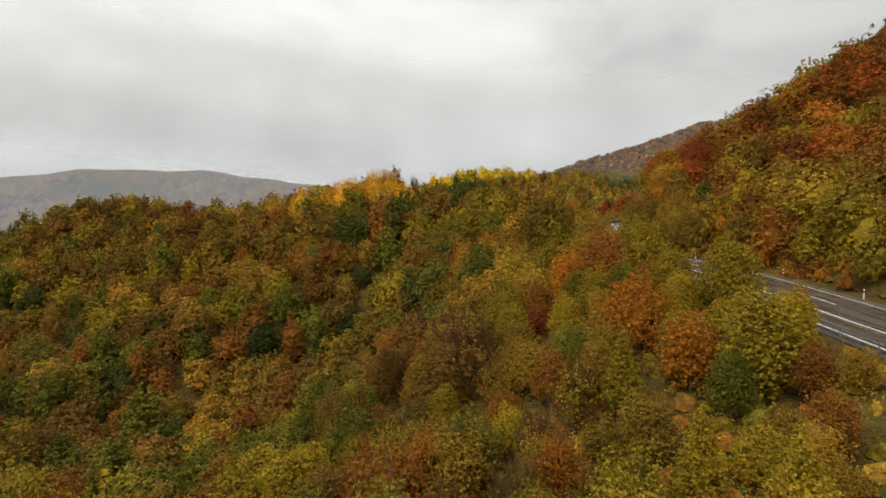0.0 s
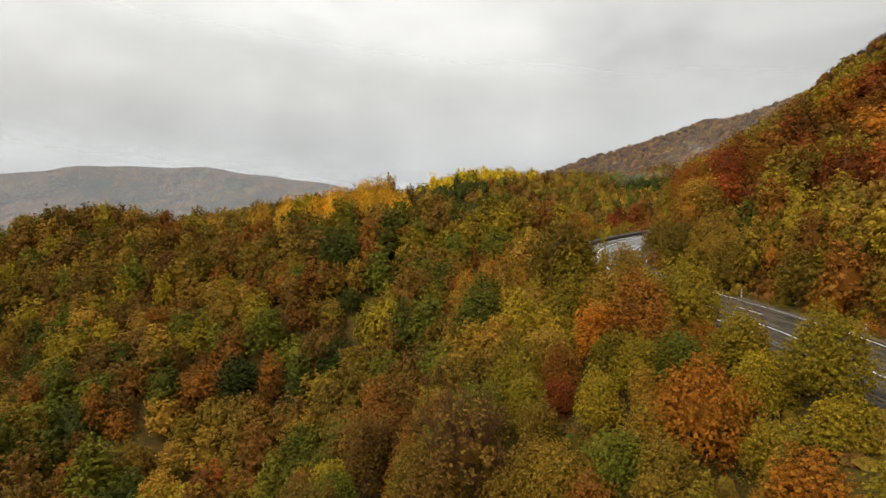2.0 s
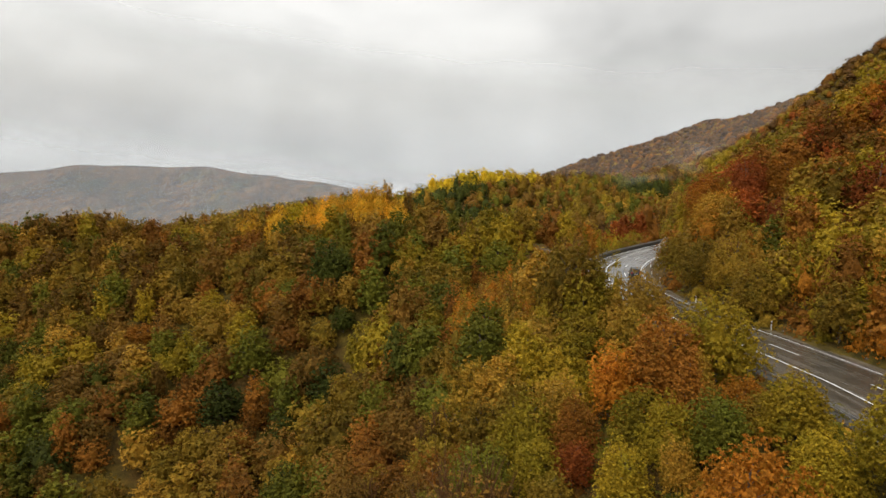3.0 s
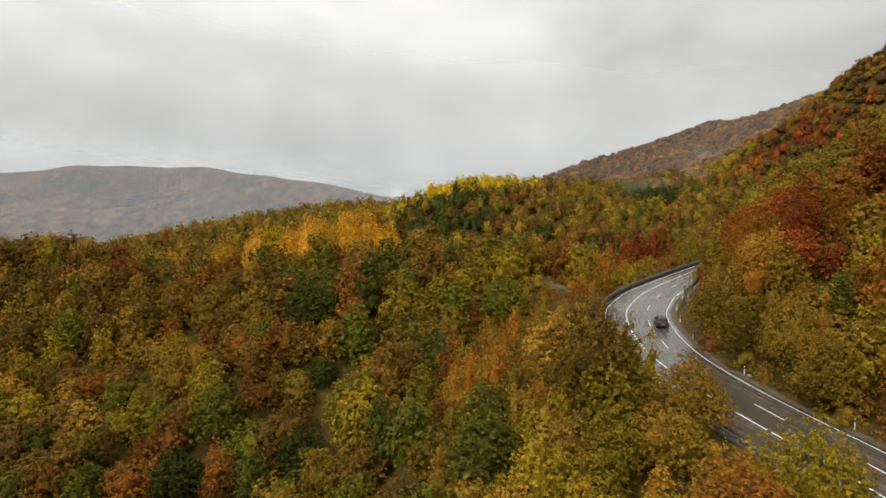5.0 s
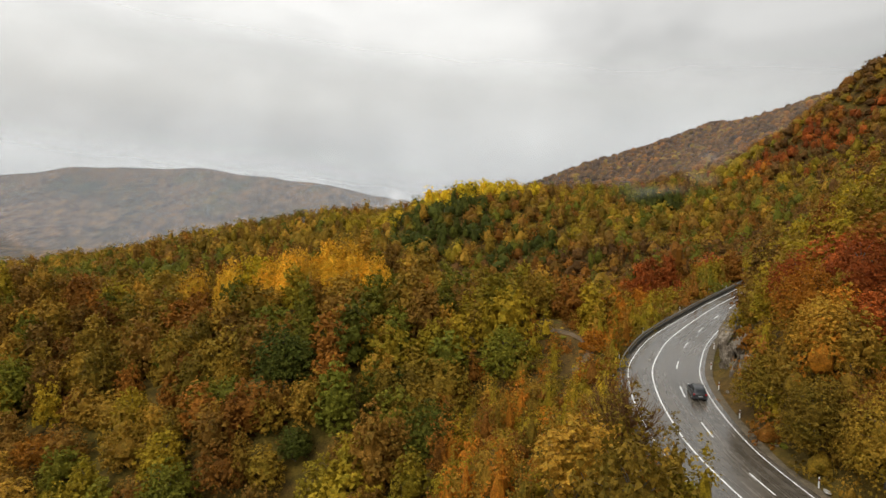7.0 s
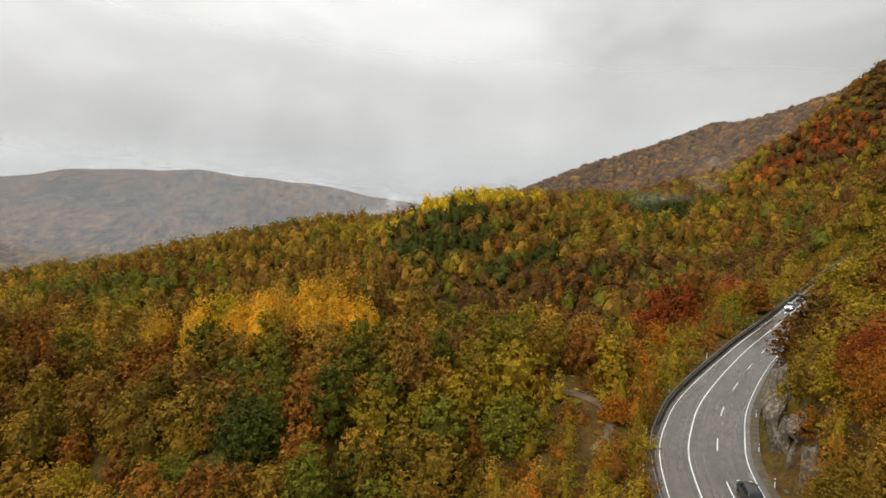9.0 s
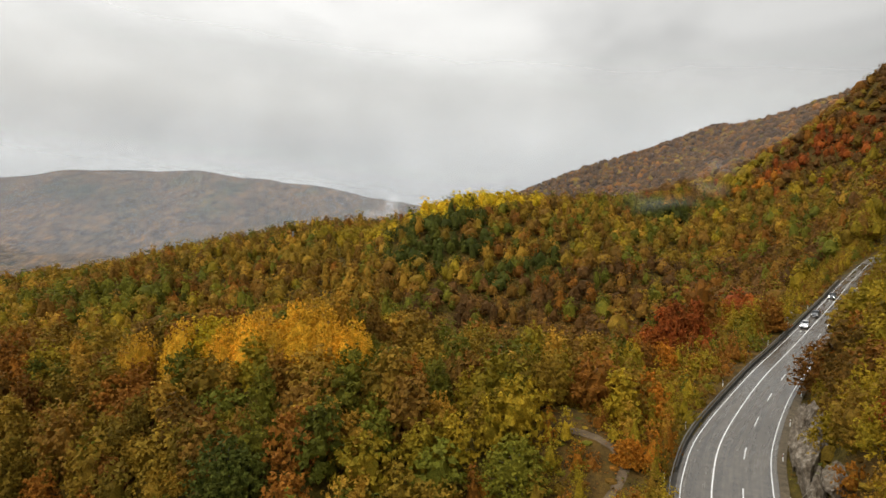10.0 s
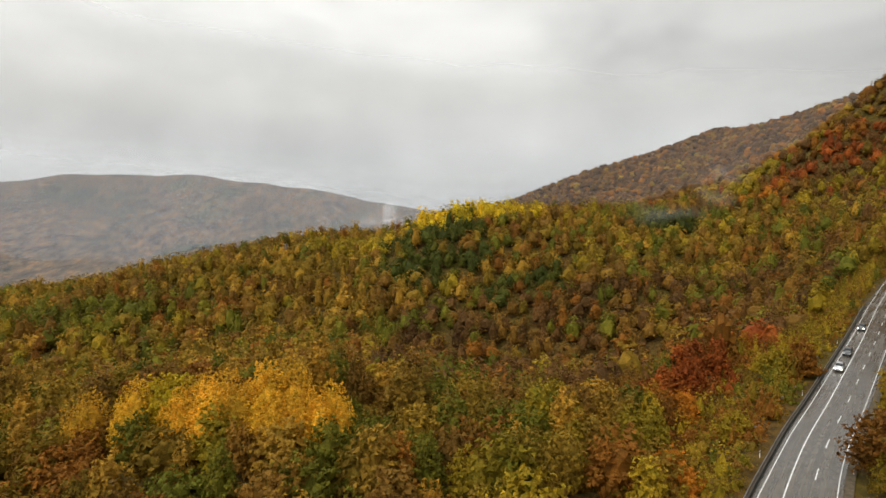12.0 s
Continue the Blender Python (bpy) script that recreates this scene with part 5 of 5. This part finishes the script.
for x, y, high, wide, colour, form in SLOPE_TREES + GULLY_TREES + BEND_TREES + UPHILL_TREES + GROVE_TREES:
    tree(x, y, high, wide, colour, form)
    LANDMARKS.append((x, y, wide * 0.42))

NEAR_BOX = (-24, 30, 16, 96)     # the stretch under the first part of the flight
rng = np.random.default_rng(5)
px, py = scatter(rng, NEAR_BOX[0], NEAR_BOX[1], NEAR_BOX[2], NEAR_BOX[3], 4.1)
ok, off = on_ground(px, py)
ok &= free_of_landmarks(px, py)
rest = []
for x, y, o in zip(px[ok], py[ok], off[ok]):
    if tree_count >= 330:
        rest.append((x, y, o))
        continue
    near_road = o > -16
    fore = y < 50 and x > 2
    form = str(rng.choice(("round", "tall", "broad", "cone", "bush", "loose", "bare"), p=(0.14, 0.08, 0.04, 0.1, 0.2, 0.32, 0.12))) if fore else str(rng.choice(("round", "tall", "broad", "cone", "bush", "loose", "bare"), p=(0.36, 0.07, 0.24, 0.05, 0.14, 0.1, 0.04) if not near_road else (0.22, 0.05, 0.1, 0.1, 0.33, 0.17, 0.03)))
    k = rng.uniform(0.75, 1.15)
    high = {"bush": 3.6, "tall": 9, "cone": 7, "loose": 7}.get(form, 7.2) * k
    wide = {"bush": 4.6, "tall": 4.4, "cone": 4.2, "broad": 6.6}.get(form, 5.4) * k
    colour = str(rng.choice(("olive", "brown", "tan", "yellow_green", "rust", "green", "yellow_green", "yellow_green"))) if fore else choose(x, y, o, rng)
    tree(float(x), float(y), high * (0.85 if fore else 1), wide * (0.85 if fore else 1), colour, form)


def forest(name, label, px, py, off, leaves, size, high, wide, seed, forms=("round", "broad", "round", "broad", "round", "loose", "tall"), colours=None, level=2, dense=None):
    """A stand of trees too many to count, as one mass of leaves."""
    rng = np.random.default_rng(seed)
    stock = [crown_tris(rng, Crown(rng, forms[k % len(forms)]), leaves, size, level, 0.55, dense) for k in range(14)]
    pz = height(px, py)
    verts, index, tone = [], [], []
    for x, y, z, o in zip(px, py, pz, off):
        q = stock[int(rng.integers(14))]
        a, s = rng.uniform(0, 6.28), wide / 5.6 * rng.uniform(0.7, 1.3)
        h = high / 8.0 * (0.5 * s * 5.6 / wide + 0.5) * rng.uniform(0.85, 1.15)
        name_of = colours[int(rng.integers(len(colours)))] if colours else choose(x, y, o, rng)
        if name_of == "lemon":
            h, s = h * 1.12, s * 1.15
        ca, sa = math.cos(a) * s, math.sin(a) * s
        verts.append(np.stack([q[:, 0] * ca - q[:, 1] * sa + x, q[:, 0] * sa + q[:, 1] * ca + y, q[:, 2] * h + z - 0.4 - 0.1 * high], 1))
        index.append(np.full(len(q) // 3, LEAF_NAMES.index(name_of)))
        tone.append(np.full(len(q) // 3, rng.random()))
    verts = np.vstack(verts)
    me = fast_mesh(name, verts, np.arange(len(verts)).reshape(-1, 3), list(LEAVES.values()), np.concatenate(index), np.concatenate(tone))
    return tagged(new(name, me), label, "forest", kind="stuff")


rest = np.array(rest)
forest("forest", "yellow-green and ochre autumn trees on the spur below the road", rest[:, 0], rest[:, 1], rest[:, 2], 1900, 0.24, 7.6, 5.8, 33, ("round", "bush", "broad", "loose"))
rng = np.random.default_rng(11)
px, py = scatter(rng, -150, 118, 24, 225, 5.0)
ok, off = on_ground(px, py)
inside = (px > NEAR_BOX[0]) & (px < NEAR_BOX[1]) & (py > NEAR_BOX[2]) & (py < NEAR_BOX[3])
ok &= ~inside & free_of_landmarks(px, py) & (np.abs(px) < 0.79 * py + 18) & ((py > 62) | (np.abs(px) > 40) | (off > 8))
ok &= ~((off > -28) & (off < -6) & (py > 92) & (py < 150)) & ~((off > -21) & (off < -6) & (py >= 165))
_, run = road_offset(px, py)
ok &= ~((run > 210) & (run < 262) & (off > 0) & (off < 12.8))
bank = ok & (off > 8) & (py < 150) & (px < 85)
forest("forest", "golden and rust-red autumn trees on the bank above the road", px[bank], py[bank], off[bank], 1050, 0.3, 8.4, 6.3, 29)
ok &= ~bank
for close, leaves, size in ((True, 1450, 0.29), (False, 950, 0.35)):
    pick = ok & ((py < 142) == close)
    forest("forest", "mixed autumn broadleaf forest on the near slopes", px[pick], py[pick], off[pick], leaves, size, 10.4, 6.7, 21)
px, py = scatter(rng, -14, 260, 20, 420, 2.4)
off, _ = road_offset(px, py)
ok = (((off > -28) & (off < -6.2) & (py > 90) & (py < 150)) | ((off > -15) & (off < -5.0) & (py > 96)) | ((off > -24) & (off < -5.0) & (py > 165) & (py < 390))) & free_of_landmarks(px, py, 0.7)
for tx, ty in TRACK:
    ok &= (px - tx) ** 2 + (py - ty) ** 2 > 3.0
for close, leaves, size in ((True, 420, 0.25), (False, 130, 0.36)):
    pick = ok & ((py < 165) == close)
    forest("roadside_scrub", "low yellow-green and orange scrub below the road", px[pick], py[pick], np.clip(off[pick], -20, 9), leaves, size, 6.4, 3.7, 26, ("bush", "bush", "cone"))
px, py = scatter(rng, 30, 130, 10, 300, 2.3)
off, run = road_offset(px, py)
ok = (off > 8.7) & (off < 20) & (px < 0.79 * py + 14) & free_of_landmarks(px, py, 0.5) & ~((run > 212) & (run < 262) & (off < 11.4))
forest("roadside_scrub", "dense olive and tan bushes on the bank above the road", px[ok], py[ok], off[ok], 420, 0.27, 7.0, 4.0, 27, ("bush", "bush", "cone", "round"))

px, py = scatter(rng, -340, 340, 225, 600, 7.5, 0.75)
ok, off = on_ground(px, py)
ok &= (np.abs(px) < 0.79 * (py - 60) + 60) & ~((off > -19) & (off < -6) & (py < 340))
forest("forest", "mixed autumn broadleaf forest on the far spur", px[ok], py[ok], off[ok], 150, 0.52, 13.0, 8.6, 22, ("round", "round", "tall", "round", "broad"), dense=0.74)
px, py = scatter(rng, -110, 760, 600, 1300, 10.0, 0.8)
ok = (px < 0.8 * (py - 60)) & (px > np.where(py < 700, 130, np.where(py < 1000, 205, 90 + 0.38 * (1300 - py))))
forest("forest", "reddish-brown autumn forest on the mountain ridge", px[ok], py[ok], np.full(ok.sum(), -999.0), 26, 0.6, 12, 11, 23, ("round", "broad"), None, dense=0.9)
px, py = scatter(rng, 340, 470, 440, 600, 7.6, 0.75)
ok = px < 0.82 * (py - 60) + 60
forest("forest", "reddish-brown autumn forest on the upper mountainside", px[ok], py[ok], np.full(ok.sum(), 999.0), 130, 0.52, 11, 8.8, 24, dense=0.74)

# low growth between the trees of the near slope and along the foot of the cutting
px, py = scatter(rng, -40, 62, 12, 165, 3.0)
off, _ = road_offset(px, py)
ok = (((off < -5.2) & (off > -26)) | (off > 8.6)) & (np.abs(px) < 0.8 * py + 20)
forest("undergrowth", "low autumn shrubs and dry grass between the trees", px[ok], py[ok], np.clip(off[ok], -20, 9), 40, 0.34, 2.2, 3.4, 25, ("bush",), ("brown", "olive", "green", "rust", "dark_green"), 1)
px, py = scatter(rng, -26, 44, 14, 104, 2.2)
off, _ = road_offset(px, py)
ok = (off < -5.4) & (np.abs(px) < 0.8 * py + 12) & ((py < 64) | (off > -24))
forest("undergrowth", "knee-high yellow-green and rust-brown shrubs under the trees", px[ok], py[ok], np.clip(off[ok], -20, 9), 150, 0.22, 4.4, 3.0, 28, ("bush",), ("brown", "olive", "yellow_green", "tan", "rust", "green"))
# the wood goes on behind the start of the flight and up the mountainside
px, py = scatter(rng, -70, 110, -40, 90, 6.4)
ok, off = on_ground(px, py)
ok &= (py < 14) | (np.abs(px) > 0.8 * py + 20)
forest("forest", "mixed autumn broadleaf forest behind the start of the flight", px[ok], py[ok], off[ok], 150, 0.5, 8.0, 7.6, 31)
